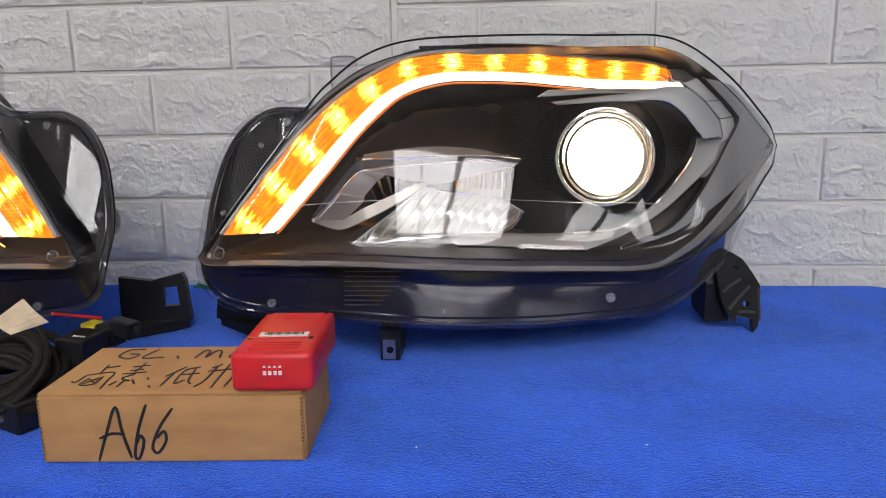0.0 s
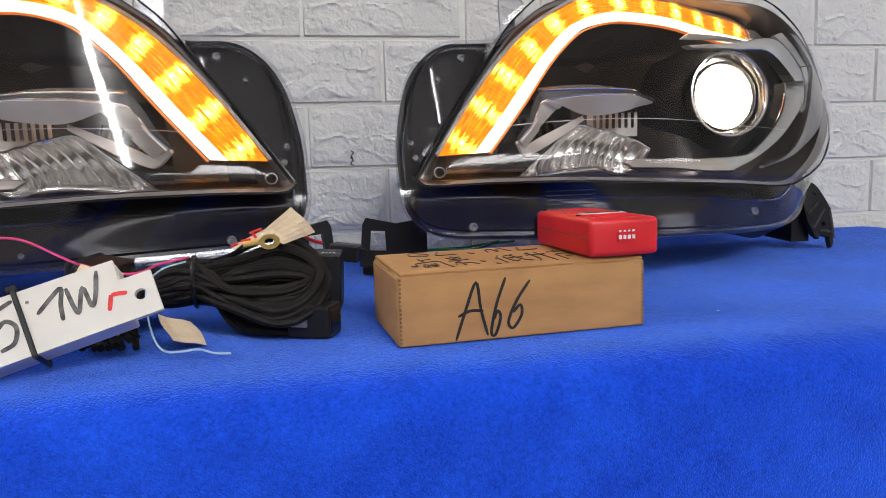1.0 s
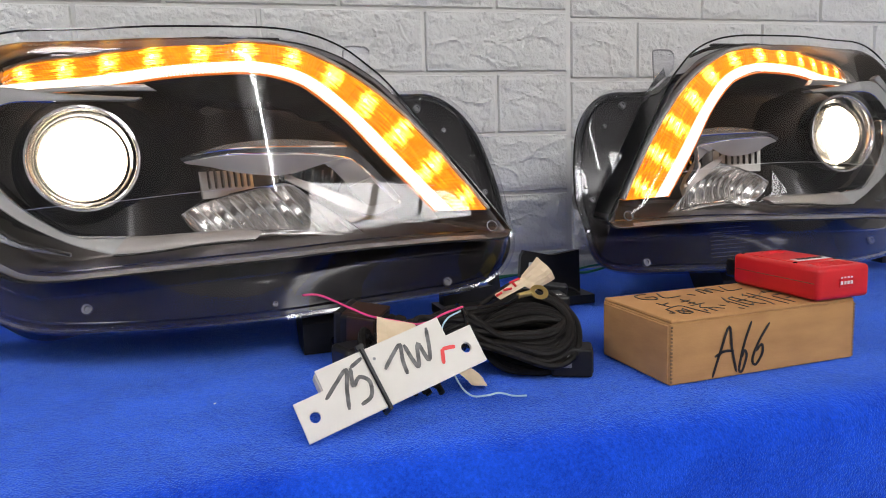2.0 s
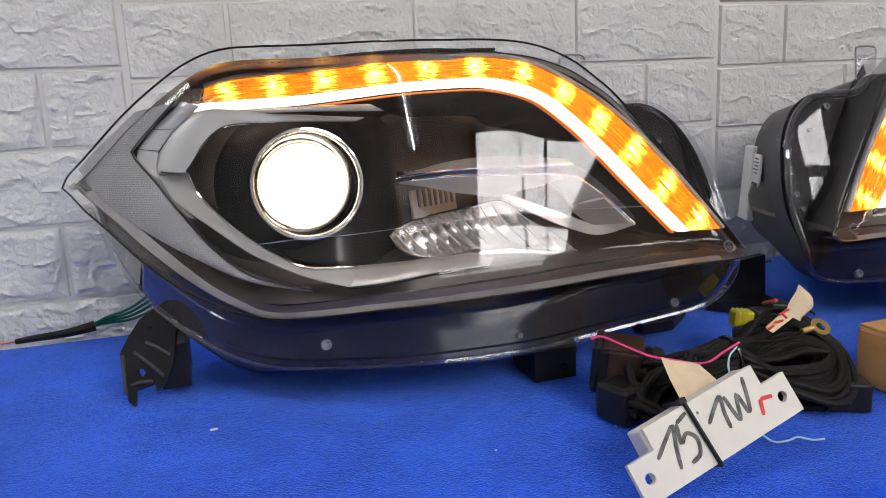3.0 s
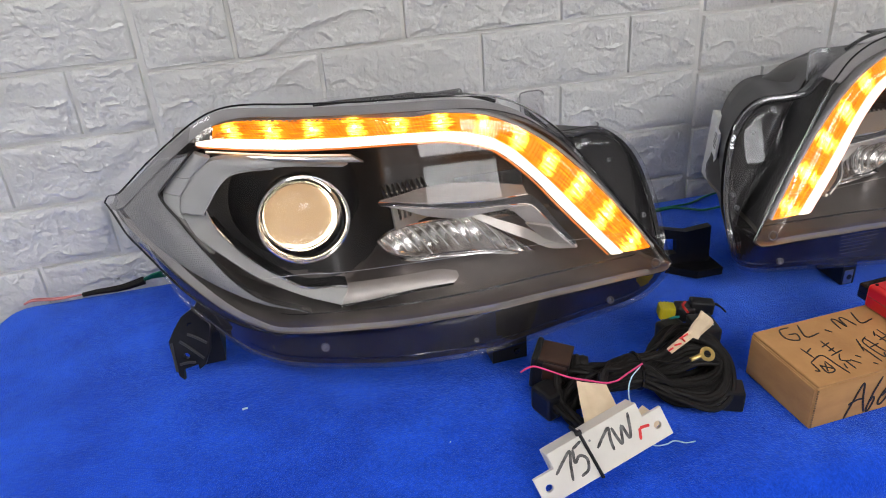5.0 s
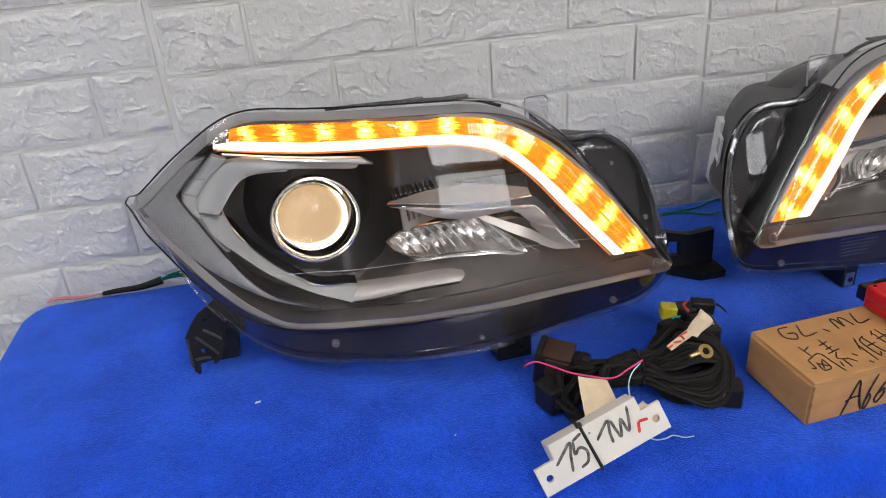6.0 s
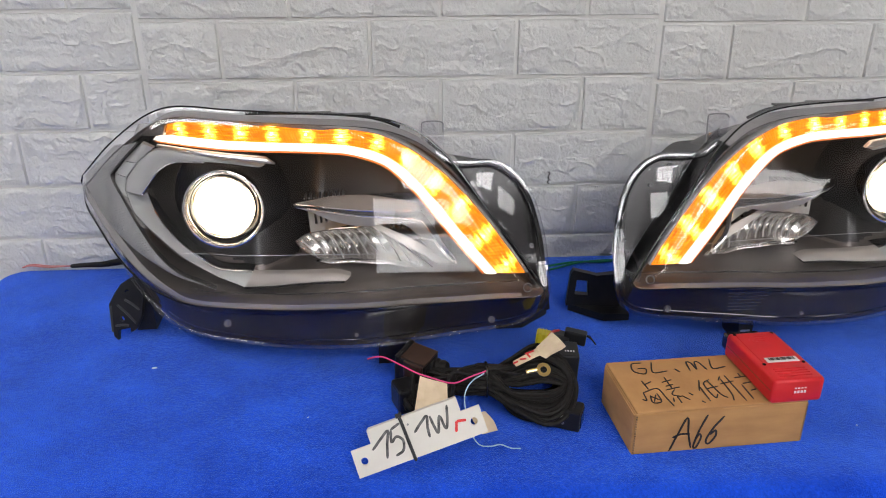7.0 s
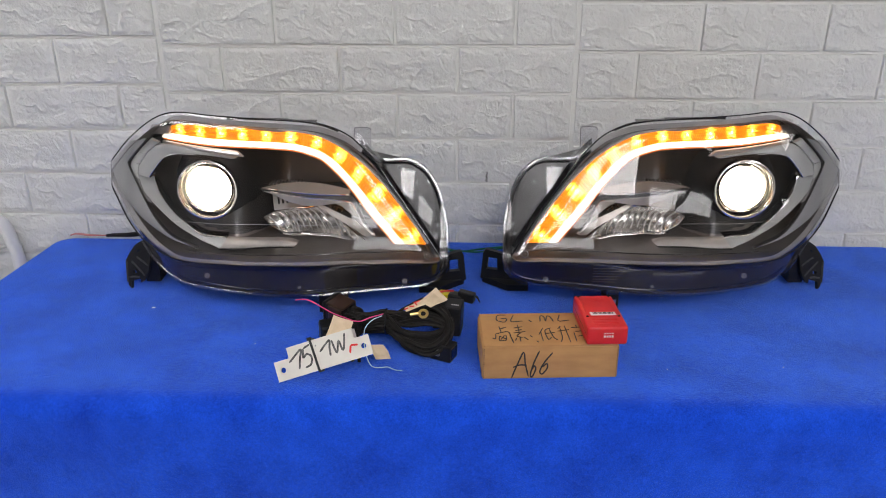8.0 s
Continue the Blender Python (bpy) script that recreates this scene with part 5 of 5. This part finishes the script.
# ---- white ballast ----
def ballast():
    a = Vector((-0.0595, -0.552, 0.0025))
    x = Vector((0.954, 0.131, 0.277)).normalized()
    y = Vector((-0.3, 0.44, 0.85))
    y = (y - y.dot(x) * x).normalized()
    z = x.cross(y)
    m = Matrix((x, y, z)).transposed().to_4x4()
    m.translation = a
    t = thing("resistor_module", m, "white ceramic module with black marker writing, leaning on the cable bundle", "electronic module")
    ear = [(0, 0), (0.13, 0), (0.13, 0.027), (0.111, 0.027), (0.111, 0.041), (0.0207, 0.041), (0.0207, 0.027), (0, 0.027)]
    bm = bmesh.new()
    outer = [bm.verts.new((p, q, 0)) for p, q in ear]
    holes = [[bm.verts.new((cx + 0.0036 * math.cos(2 * math.pi * k / 14), 0.0138 + 0.0036 * math.sin(2 * math.pi * k / 14), 0)) for k in range(14)] for cx in (0.0096, 0.1205)]
    es = [bm.edges.new((c[i], c[(i + 1) % len(c)])) for c in (outer, *holes) for i in range(len(c))]
    bmesh.ops.triangle_fill(bm, use_beauty=True, use_dissolve=False, edges=es)
    r = bmesh.ops.extrude_face_region(bm, geom=bm.faces[:])
    bmesh.ops.translate(bm, vec=(0, 0, -0.004), verts=[g for g in r["geom"] if isinstance(g, bmesh.types.BMVert)])
    part("plate", bm, WHITE, t)
    part("body", box((0.092, 0.039, 0.018), (0.0655, 0.0205, -0.013), 0.0012), WHITE, t)
    bm = bmesh.new()
    tie = [(0.056, -0.001, 0.0012), (0.054, 0.042, 0.0012), (0.054, 0.0425, -0.0235), (0.056, -0.0015, -0.0235)]
    tube([tie[0], Vector(tie[0]).lerp(Vector(tie[1]), 0.5), tie[1]], 0.0016, 6, bm)
    tube([tie[1], tie[2]], 0.0016, 6, bm, smooth=False)
    tube([tie[2], tie[3]], 0.0016, 6, bm, smooth=False)
    tube([tie[3], tie[0]], 0.0016, 6, bm, smooth=False)
    box((0.006, 0.004, 0.004), (0.0535, 0.0435, 0.0), 0.0008, bm=bm)
    part("cable_tie", bm, BLACK, t, "black cable tie")
    f = Matrix.Translation((0, 0, 0.0001))
    ink = [[(0.020, 0.021), (0.030, 0.028), (0.0395, 0.0335), (0.035, 0.022), (0.031, 0.009)], [(0.0425, 0.0335), (0.0395, 0.022), (0.0455, 0.0255), (0.0505, 0.020), (0.0475, 0.011), (0.0395, 0.0085)], [(0.0425, 0.0335), (0.052, 0.0365)],
           [(0.063, 0.023), (0.072, 0.030), (0.079, 0.034), (0.0765, 0.024), (0.0755, 0.014)], [(0.0815, 0.033), (0.083, 0.020), (0.085, 0.016), (0.0905, 0.030), (0.0925, 0.017), (0.096, 0.022), (0.1005, 0.0375)]]
    part("marker_text", strokes(ink, 0.0026, f), GREY_INK, t, "75 7W in black marker")
    part("marker_mark", strokes([[(0.101, 0.010), (0.1035, 0.017), (0.1045, 0.0195)], [(0.1045, 0.0195), (0.110, 0.0185), (0.1135, 0.0175)]], 0.0026, f), RED_INK, t, "red marker angle")
    part("dot", prism([(0.0595 + 0.0011 * math.cos(k), 0.0325 + 0.0011 * math.sin(k)) for k in (2 * math.pi * q / 10 for q in range(10))], 0.0003), GREY, t)
    return t


ballast()


# ---- wiring harness ----
def harness():
    t = thing("wiring_harness", pose(0.08, -0.435, 0.0), "coiled black taped cables with plugs and a brass ring terminal", "wiring harness")
    inv = t.matrix_world.inverted()

    def add(name, bm, mat, label="", smooth=False):
        bmesh.ops.transform(bm, matrix=inv, verts=bm.verts)
        return part(name, bm, mat, t, label, smooth)
    rnd = random.Random(4)
    knot = Vector((0.072, -0.447, 0.040))
    j = lambda a: rnd.uniform(-a, a)
    for k in range(26):
        q = 0.16 + 0.84 * ((k * 7) % 26) / 25
        low = k % 2
        c = Vector((0.118 + j(0.003), -0.462 + 0.020 * low + j(0.004), 0.040 - 0.014 * low + j(0.003)))
        reach = 0.047 * (0.72 + 0.28 * q)
        up, down = Vector((0, 0.036, 0.025)) * q, Vector((0, -0.034, -0.026)) * q
        a = 2 * math.pi * ((k * 5) % 22) / 22
        at_knot = Vector((j(0.002), 0.013 * math.cos(a), 0.014 * math.sin(a)))
        pts = [knot + at_knot, c + up * 0.62 + Vector((-0.018, 0, 0)), c + up + Vector((0.012, 0, 0)), c + up * 0.66 + Vector((reach * 0.80, 0, 0)), c + Vector((reach, 0.002, 0)),
               c + down * 0.72 + Vector((reach * 0.74, 0, 0)), c + down + Vector((0.010, 0, 0)), c + down * 0.58 + Vector((-0.020, 0, 0)), knot - at_knot]
        pts = [(p[0], p[1], max(0.0045, p[2])) for p in pts]
        left = [(-0.004 + j(0.010), -0.412 + j(0.014), 0.030 + j(0.012)), (0.022 + j(0.006), -0.425 + j(0.012), 0.032 + j(0.012)), (0.050, -0.440 + 0.8 * at_knot.y, 0.036 + 0.8 * at_knot.z)]
        if k % 3 == 0:
            left = [(0.030 + j(0.010), -0.500 + j(0.006), 0.010 + j(0.004)), (0.026 + j(0.008), -0.478 + j(0.008), 0.022 + j(0.010)), (0.034 + j(0.005), -0.452, 0.040 + j(0.010)), (0.052, -0.444 + 0.8 * at_knot.y, 0.041 + 0.8 * at_knot.z)]
        if k % 3 == 1:
            left = [(0.010 + j(0.012), -0.494 + j(0.006), 0.008), (-0.010 + j(0.008), -0.462 + j(0.010), 0.016 + j(0.008)), (-0.006 + j(0.006), -0.432, 0.030 + j(0.012))] + left[1:]
        tail = [(0.050, -0.446 - 0.8 * at_knot.y, 0.036 - 0.8 * at_knot.z), (0.016 + j(0.008), -0.440 + j(0.012), 0.026 + j(0.012)), (-0.006 + j(0.01), -0.450 + j(0.012), 0.014 + j(0.006))]
        add("cable", tube(left + pts + tail, rnd.choice((0.0023, 0.0027, 0.0033)), 8), CABLE, "black cloth-taped cable", True)
    tie = [knot + Vector((0, 0.0175 * math.cos(a), 0.0185 * math.sin(a))) for a in (2 * math.pi * k / 14 for k in range(14))]
    add("cable_tie", tube(tie, 0.0015, 6, closed=True), GLOSS, "black cable tie")

    def place(bm, m):
        bmesh.ops.transform(bm, matrix=m, verts=bm.verts)
        return bm

    # plugs
    brown = pose(-0.001, -0.408, 0.034, 6, 6, -32)
    add("plug", place(box((0.036, 0.034, 0.038), (0, 0, 0), 0.003), brown), BLACK, "black cable plug with a brown face")
    add("plug_cover", place(box((0.031, 0.030, 0.003), (0.003, 0, 0.0192), 0.001), brown), BROWN, "brown plug top")
    add("plug_cover", place(box((0.024, 0.003, 0.022), (0.005, -0.0175, 0.008), 0.001), brown), BROWN, "brown plug side")
    add("plug_rim", place(box((0.007, 0.036, 0.041), (-0.0160, 0, 0.0010), 0.003), brown), BLACK, "raised black rim")
    add("plug_mouth", place(box((0.002, 0.025, 0.032), (-0.0190, 0, 0), 0.0006), brown), GLOSS)
    add("plug_latch", place(box((0.012, 0.004, 0.006), (0.002, -0.0185, -0.012), 0.001), brown), GLOSS)
    add("plug_collar", place(lathe(((0.0, 0.0), (0.011, 0.0), (0.0115, 0.002), (0.0095, 0.004), (0.0105, 0.007), (0.0085, 0.010), (0.0092, 0.013), (0.007, 0.018), (0.0, 0.018)), 18), pose(0.016, -0.415, 0.038, 0, 84, -24)), CABLE, "ribbed rubber collar", True)
    add("plug", place(box((0.026, 0.030, 0.030), (0, 0, 0), 0.004), pose(-0.014, -0.436, 0.017, 0, 0, 20)), BLACK, "black cable plug")
    square = pose(0.155, -0.477, 0.0125, 0, 0, -25)
    add("plug", place(box((0.032, 0.024, 0.023), (0, 0, 0), 0.002), square), BLACK, "black square cable plug")
    add("plug_mouth", place(box((0.002, 0.018, 0.017), (0.0158, 0, 0), 0.0008), square), GLOSS)
    add("plug_clip", place(box((0.012, 0.003, 0.010), (-0.006, -0.0135, 0.002), 0.0006), square), GREY, "grey latch of the plug")
    relay = pose(0.167, -0.408, 0.029, 0, 2, -8)
    add("relay", place(box((0.026, 0.034, 0.046), (0, 0, 0), 0.002), relay), BLACK, "black relay block")
    for q in range(4):
        add("print_bar", place(box((0.0016, 0.0030, 0.0004), (-0.002 + 0.0030 * q, -0.006, 0.0231)), relay), LABEL)
    yellow = pose(0.151, -0.361, 0.040, 0, 4, -16)
    add("plug", place(box((0.018, 0.015, 0.015), (0, 0, 0), 0.002), yellow), YELLOW, "yellow plug tip")
    for q in range(3):
        add("plug_rib", place(box((0.0012, 0.0158, 0.0158), (-0.006 + 0.004 * q, 0, 0), 0.0004, 1), yellow), YELLOW)
    add("plug", place(box((0.022, 0.018, 0.019), (0.019, 0, 0), 0.003), yellow), BLACK, "black plug body")
    add("plug", place(box((0.026, 0.014, 0.015), (0, 0, 0), 0.002), pose(0.186, -0.372, 0.046, 0, 6, -20)), BLACK, "black plug body")
    add("plug", place(box((0.028, 0.03, 0.034), (0, 0, 0), 0.004), pose(0.146, -0.386, 0.022, 0, 0, 10)), BLACK, "black plug body")
    for k in range(5):
        add("bare_wire", tube([(0.180, -0.370, 0.048 + 0.001 * k), (0.196, -0.375, 0.049), (0.200 + 0.0005 * k, -0.376 - 0.002 * k, 0.0485), (0.203 + 0.0008 * k, -0.377 - 0.003 * k, 0.048 - 0.001 * k)], 0.0009, 6), CABLE)
    add("tape_band", tube([(0.148, -0.372, 0.036), (0.150, -0.378, 0.042), (0.156, -0.380, 0.043)], 0.0013, 6), TEAL, "teal tape band")
    # ring terminal on its short wire
    ring = Vector((0.127, -0.479, 0.070))
    n = Matrix.Rotation(radians(38), 4, "X")
    flat = lathe(((0.0037, 0.0006), (0.0070, 0.0006), (0.0074, 0.0), (0.0070, -0.0006), (0.0037, -0.0006), (0.0034, 0.0), (0.0037, 0.0006)), 24)
    add("ring_terminal", place(flat, Matrix.Translation(ring) @ n), BRASS, "flat brass ring terminal", True)
    add("terminal_crimp", tube([ring + n @ Vector((-0.007, 0, 0)), ring + n @ Vector((-0.018, -0.002, 0))], 0.0022, 8, smooth=False), BRASS, "", True)
    add("thin_wire", tube([ring + n @ Vector((-0.017, -0.002, 0)), (0.100, -0.474, 0.062), (0.084, -0.456, 0.056)], 0.0011, 6), CABLE)
    # loose coloured wires
    add("pink_wire", tube([(-0.052, -0.463, 0.080), (-0.043, -0.457, 0.0785), (-0.034, -0.453, 0.0745), (-0.018, -0.455, 0.066), (-0.002, -0.459, 0.0585), (0.015, -0.464, 0.0545), (0.029, -0.468, 0.0515), (0.040, -0.470, 0.0525), (0.052, -0.468, 0.057), (0.070, -0.462, 0.060)], 0.0009, 6), PINK, "thin pink wire", True)
    add("blue_wire", tube([(0.068, -0.462, 0.057), (0.054, -0.472, 0.054), (0.046, -0.484, 0.046), (0.047, -0.498, 0.030), (0.052, -0.508, 0.014), (0.059, -0.514, 0.0065), (0.070, -0.516, 0.006), (0.080, -0.514, 0.006), (0.090, -0.517, 0.0035), (0.100, -0.517, 0.0025)], 0.0007, 6), CYAN, "thin pale blue wire", True)
    add("red_wire", tube([(0.166, -0.372, 0.055), (0.156, -0.384, 0.060), (0.146, -0.410, 0.070)], 0.0015, 6), REDWIRE, "short red wire", True)

    # scraps of masking tape
    def scrap(a, b, c, d, bend=0.002):
        bm = bmesh.new()
        a, b, c, d = (Vector(q) for q in (a, b, c, d))
        nrm = (b - a).cross(d - a).normalized()
        rows = []
        for i in range(7):
            f = i / 6
            row = []
            for j_ in range(5):
                g = j_ / 4
                p = a.lerp(b, g).lerp(d.lerp(c, g), f) + nrm * bend * (math.sin(f * 5 + g * 2) + 0.6 * math.sin(g * 6))
                row.append((bm.verts.new(p), bm.verts.new(p + nrm * 0.0005)))
            rows.append(row)
        for i in range(6):
            for j_ in range(4):
                for lay in (0, 1):
                    bm.faces.new((rows[i][j_][lay], rows[i][j_ + 1][lay], rows[i + 1][j_ + 1][lay], rows[i + 1][j_][lay]))
        return bm
    add("tape_scrap", scrap((0.001, -0.467, 0.060), (0.029, -0.472, 0.053), (0.026, -0.518, 0.042), (-0.008, -0.514, 0.036), 0.001), PAPER, "beige masking tape flag")
    flag = ((0.121, -0.452, 0.074), (0.143, -0.440, 0.091), (0.160, -0.437, 0.071), (0.135, -0.447, 0.064))
    add("tape_scrap", scrap(*flag, 0.002), PAPER, "crumpled beige masking tape flag")
    strip = ((0.099, -0.4545, 0.0660), (0.124, -0.4485, 0.077), (0.128, -0.4525, 0.071), (0.102, -0.459, 0.0620))
    add("tape_scrap", scrap(*strip, 0.0008), PAPER, "beige tape strip with red marker strokes")
    up = Vector((0, -0.0012, 0.0014))
    for a, b in (((0.099, -0.457, 0.064), (0.104, -0.456, 0.066)), ((0.106, -0.4545, 0.0675), (0.113, -0.455, 0.0685)), ((0.114, -0.453, 0.073), (0.117, -0.4545, 0.0695)), ((0.112, -0.4525, 0.0725), (0.121, -0.4515, 0.0755))):
        add("marker_stroke", tube([Vector(a) + up, (Vector(a) + Vector(b)) / 2 + up, Vector(b) + up], 0.0010, 5), RED_INK, "red marker stroke")
    add("tape_scrap", scrap((0.052, -0.488, 0.026), (0.070, -0.470, 0.016), (0.0815, -0.485, 0.002), (0.062, -0.502, 0.010), 0.0012), PAPER, "beige masking tape flag")
    return t


harness()


# ---- cables behind the lamps ----
def rear_cable(name, pts, r, mat, label):
    t = thing(name, pose(*pts[0][:2], 0), label, "cable")
    bm = tube(pts, r, 8)
    bmesh.ops.transform(bm, matrix=t.matrix_world.inverted(), verts=bm.verts)
    part("sleeve", bm, mat, t, smooth=True)
    return t


c = rear_cable("rear_cable", [(-0.535, -0.034, 0.008), (-0.515, -0.036, 0.010), (-0.485, -0.042, 0.013), (-0.465, -0.040, 0.015), (-0.452, -0.038, 0.017)], (0.003, 0.006), CABLE, "black sleeved cable lying along the wall behind a headlight")
_inv = c.matrix_world.inverted()
for k in range(2):
    b = tube([(-0.537, -0.033, 0.008), (-0.57, -0.029 - 0.004 * k, 0.007), (-0.60, -0.024 - 0.004 * k, 0.008), (-0.612, -0.03, 0.006)], 0.0013, 6)
    bmesh.ops.transform(b, matrix=_inv, verts=b.verts)
    part("wire", b, SALMON, c, "salmon wire end", True)
for k in range(4):
    b = tube([(-0.458, -0.038, 0.016), (-0.438, -0.036 - 0.003 * k, 0.018 + 0.003 * k), (-0.410, -0.046 - 0.003 * k, 0.022 + 0.005 * k), (-0.37, -0.075, 0.042 + 0.006 * k), (-0.32, -0.10, 0.06)], 0.0016, 6)
    bmesh.ops.transform(b, matrix=_inv, verts=b.verts)
    part("wire", b, GREEN, c, "green wire", True)
c = rear_cable("green_wires", [(0.14, -0.11, 0.02), (0.175, -0.092, 0.006), (0.21, -0.078, 0.005), (0.25, -0.064, 0.004), (0.279, -0.059, 0.003), (0.302, -0.061, 0.003), (0.326, -0.059, 0.003), (0.345, -0.069, 0.003), (0.367, -0.084, 0.004), (0.40, -0.10, 0.015)], 0.0018, GREEN, "thin green wires lying between the two headlights")
b = tube([(0.14, -0.12, 0.02), (0.18, -0.088, 0.004), (0.215, -0.088, 0.004), (0.26, -0.066, 0.004), (0.30, -0.056, 0.003), (0.326, -0.055, 0.003), (0.351, -0.055, 0.003), (0.371, -0.050, 0.003), (0.391, -0.042, 0.004), (0.44, -0.034, 0.006)], 0.0016, 6)
bmesh.ops.transform(b, matrix=c.matrix_world.inverted(), verts=b.verts)
part("wire", b, GREEN, c, smooth=True)


# ---- white tubular stand beside the table ----
def stand():
    t = thing("tube_stand", pose(-0.76, -0.09, FLOOR_Z), "white enamelled tubular metal stand on the floor", "metal stand")
    bm = tube([(-0.16, 0.06, 0.796), (-0.05, 0.06, 0.799), (-0.008, 0.06, 0.794), (0.012, 0.06, 0.782), (0.021, 0.06, 0.762), (0.025, 0.06, 0.735), (0.030, 0.06, 0.700), (0.040, 0.06, 0.40), (0.05, 0.06, 0.013)], 0.0125, 12, steps=8)
    part("frame", bm, TUBE_WHITE, t, "bent white tube", True)
    part("rod", tube([(-0.16, 0.05, 0.66), (-0.05, 0.05, 0.71), (0.026, 0.055, 0.738)], 0.004, 8), STEEL, t, "thin steel rod", True)
    part("rod", tube([(-0.16, 0.045, 0.72), (-0.06, 0.045, 0.725), (-0.02, 0.045, 0.70), (-0.012, 0.045, 0.60), (-0.01, 0.045, 0.013)], 0.005, 10), TUBE_WHITE, t, "thin white tube", True)
    return t


stand()

# ---- small marks ----
_m = thing("ink_mark", pose(0.223, 0.0, 0.128, 90), "small black ink scribble on the white wall", "ink mark")
part("scribble", strokes([[(-0.002, 0.009), (0.002, 0.006), (-0.001, 0.002), (0.001, -0.002)], [(0.001, -0.004), (-0.002, -0.009), (0.002, -0.011)], [(-0.003, 0.001), (0.003, -0.006)]], 0.0016, pose(0, 0, 0.0022)), INK, _m)
for x, y, r in ((-0.316, -0.337, 10), (-0.12, -0.449, 50), (0.46, -0.50, 80), (0.62, -0.49, 20)):
    _l = thing("lint", pose(x, y, 0.0015, 0, 0, r), "tiny pale scrap of lint on the blue cloth", "lint", "lint on the cloth")
    part("flake", box((0.006 if r == 10 else 0.002, 0.003 if r == 10 else 0.001, 0.0006), (0, 0, 0), 0.0002, 1), LABEL, _l)


# ---- the embossed foam bricks of the wall ----
BRICK_W, PITCH = 0.22, 0.0865


def brick_mesh(length, seed):
    """One rough-faced brick, its back at y 0 and its face towards -y."""
    bm = bmesh.new()
    hgt = PITCH - 0.0038
    lng = length - 0.0038
    nu, nz = max(14, int(lng / 0.0018)), 45
    cols = []
    off = Vector((seed * 7.3, seed * 3.1, 0))
    for i in range(nu + 1):
        cols.append([])
        for j in range(nz + 1):
            x, z = lng * (i / nu - 0.5), hgt * (j / nz - 0.5)
            g = min(lng / 2 - abs(x), hgt / 2 - abs(z))
            p = Vector((x, 0, z)) + off
            q = p + 0.012 * noise.noise_vector(p * 24) + 0.003 * noise.noise_vector(p * 80)
            n = noise.noise(Vector((q.x * 18, seed, q.z * 26))) + 0.45 * noise.noise(Vector((q.x * 50, seed + 5, q.z * 70)))
            steps = sum(0.0012 * ease(e, e + 0.035, n) for e in (-0.34, -0.02, 0.30))
            ridge = lambda k, a, b, wide: max(0.0, 1 - abs(noise.noise(Vector((q.x * a, seed + k, q.z * b)))) / wide)
            crease = 0.0024 * ridge(9, 15, 22, 0.055) ** 2 - 0.0014 * ridge(13, 28, 38, 0.05) + 0.0011 * ridge(21, 46, 62, 0.08) + 0.0007 * ridge(33, 90, 120, 0.12)
            plate = ease(0.0035, 0.0085, g + 0.010 * noise.noise(p * 30) + 0.003 * noise.noise(p * 110))
            rise = 0.0066 * ease(-0.0002, 0.0018, g) + plate * (steps + crease - 0.0006) + 0.0005 * noise.noise(p * 130) + 0.0003 * noise.noise(p * 320)
            cols[-1].append(bm.verts.new((x, -rise, z)))
    for i in range(nu):
        for j in range(nz):
            bm.faces.new((cols[i][j], cols[i][j + 1], cols[i + 1][j + 1], cols[i + 1][j])[::-1])
    rim = [c[0] for c in cols] + cols[-1][1:] + [c[-1] for c in cols[::-1][1:]] + cols[0][1:-1][::-1]
    low = [bm.verts.new((v.co.x, 0.003, v.co.z)) for v in rim]
    for i in range(len(rim)):
        bm.faces.new((rim[i], rim[(i + 1) % len(rim)], low[(i + 1) % len(rim)], low[i]))
    bmesh.ops.recalc_face_normals(bm, faces=bm.faces)
    me = bpy.data.meshes.new("brick")
    bm.to_mesh(me)
    bm.free()
    me.materials.append(FOAM)
    me.polygons.foreach_set("use_smooth", [True] * len(me.polygons))
    me.set_sharp_from_angle(angle=radians(50))
    return me


BRICKS = {}


def brick(x0, x1, z0, seed):
    key = (round(x1 - x0, 3), seed)
    if key not in BRICKS:
        BRICKS[key] = brick_mesh(x1 - x0, seed + 10 * round((x1 - x0) * 100))
    ob = new("brick", BRICKS[key])
    ob.parent = wall
    ob.location = ((x0 + x1) / 2, 0.0105, z0 + PITCH / 2)


for left, right, start, line in ((-1.16, -0.392, -1.14, 0.387), (-0.389, 0.382, -0.390, 0.3725), (0.385, 1.155, 0.384, 0.362), (1.158, 1.93, 1.155, 0.372)):
    for row in range(-8, 6):
        z0 = line + row * PITCH
        if z0 + PITCH < (-0.33 if left < -0.4 else -0.09) or z0 > 0.66:
            continue
        x = start - (BRICK_W / 2 - (0.005 if start == -0.390 else 0.0) if row % 2 else 0.0)
        k = 0
        while x < right - 0.02:
            a, b = max(x, left), min(x + BRICK_W, right)
            if b - a > 0.03 and a > -1.0 and b < 1.5:
                brick(a, b, z0, (row * 3 + k * 5) % 6)
            x += BRICK_W
            k += 1
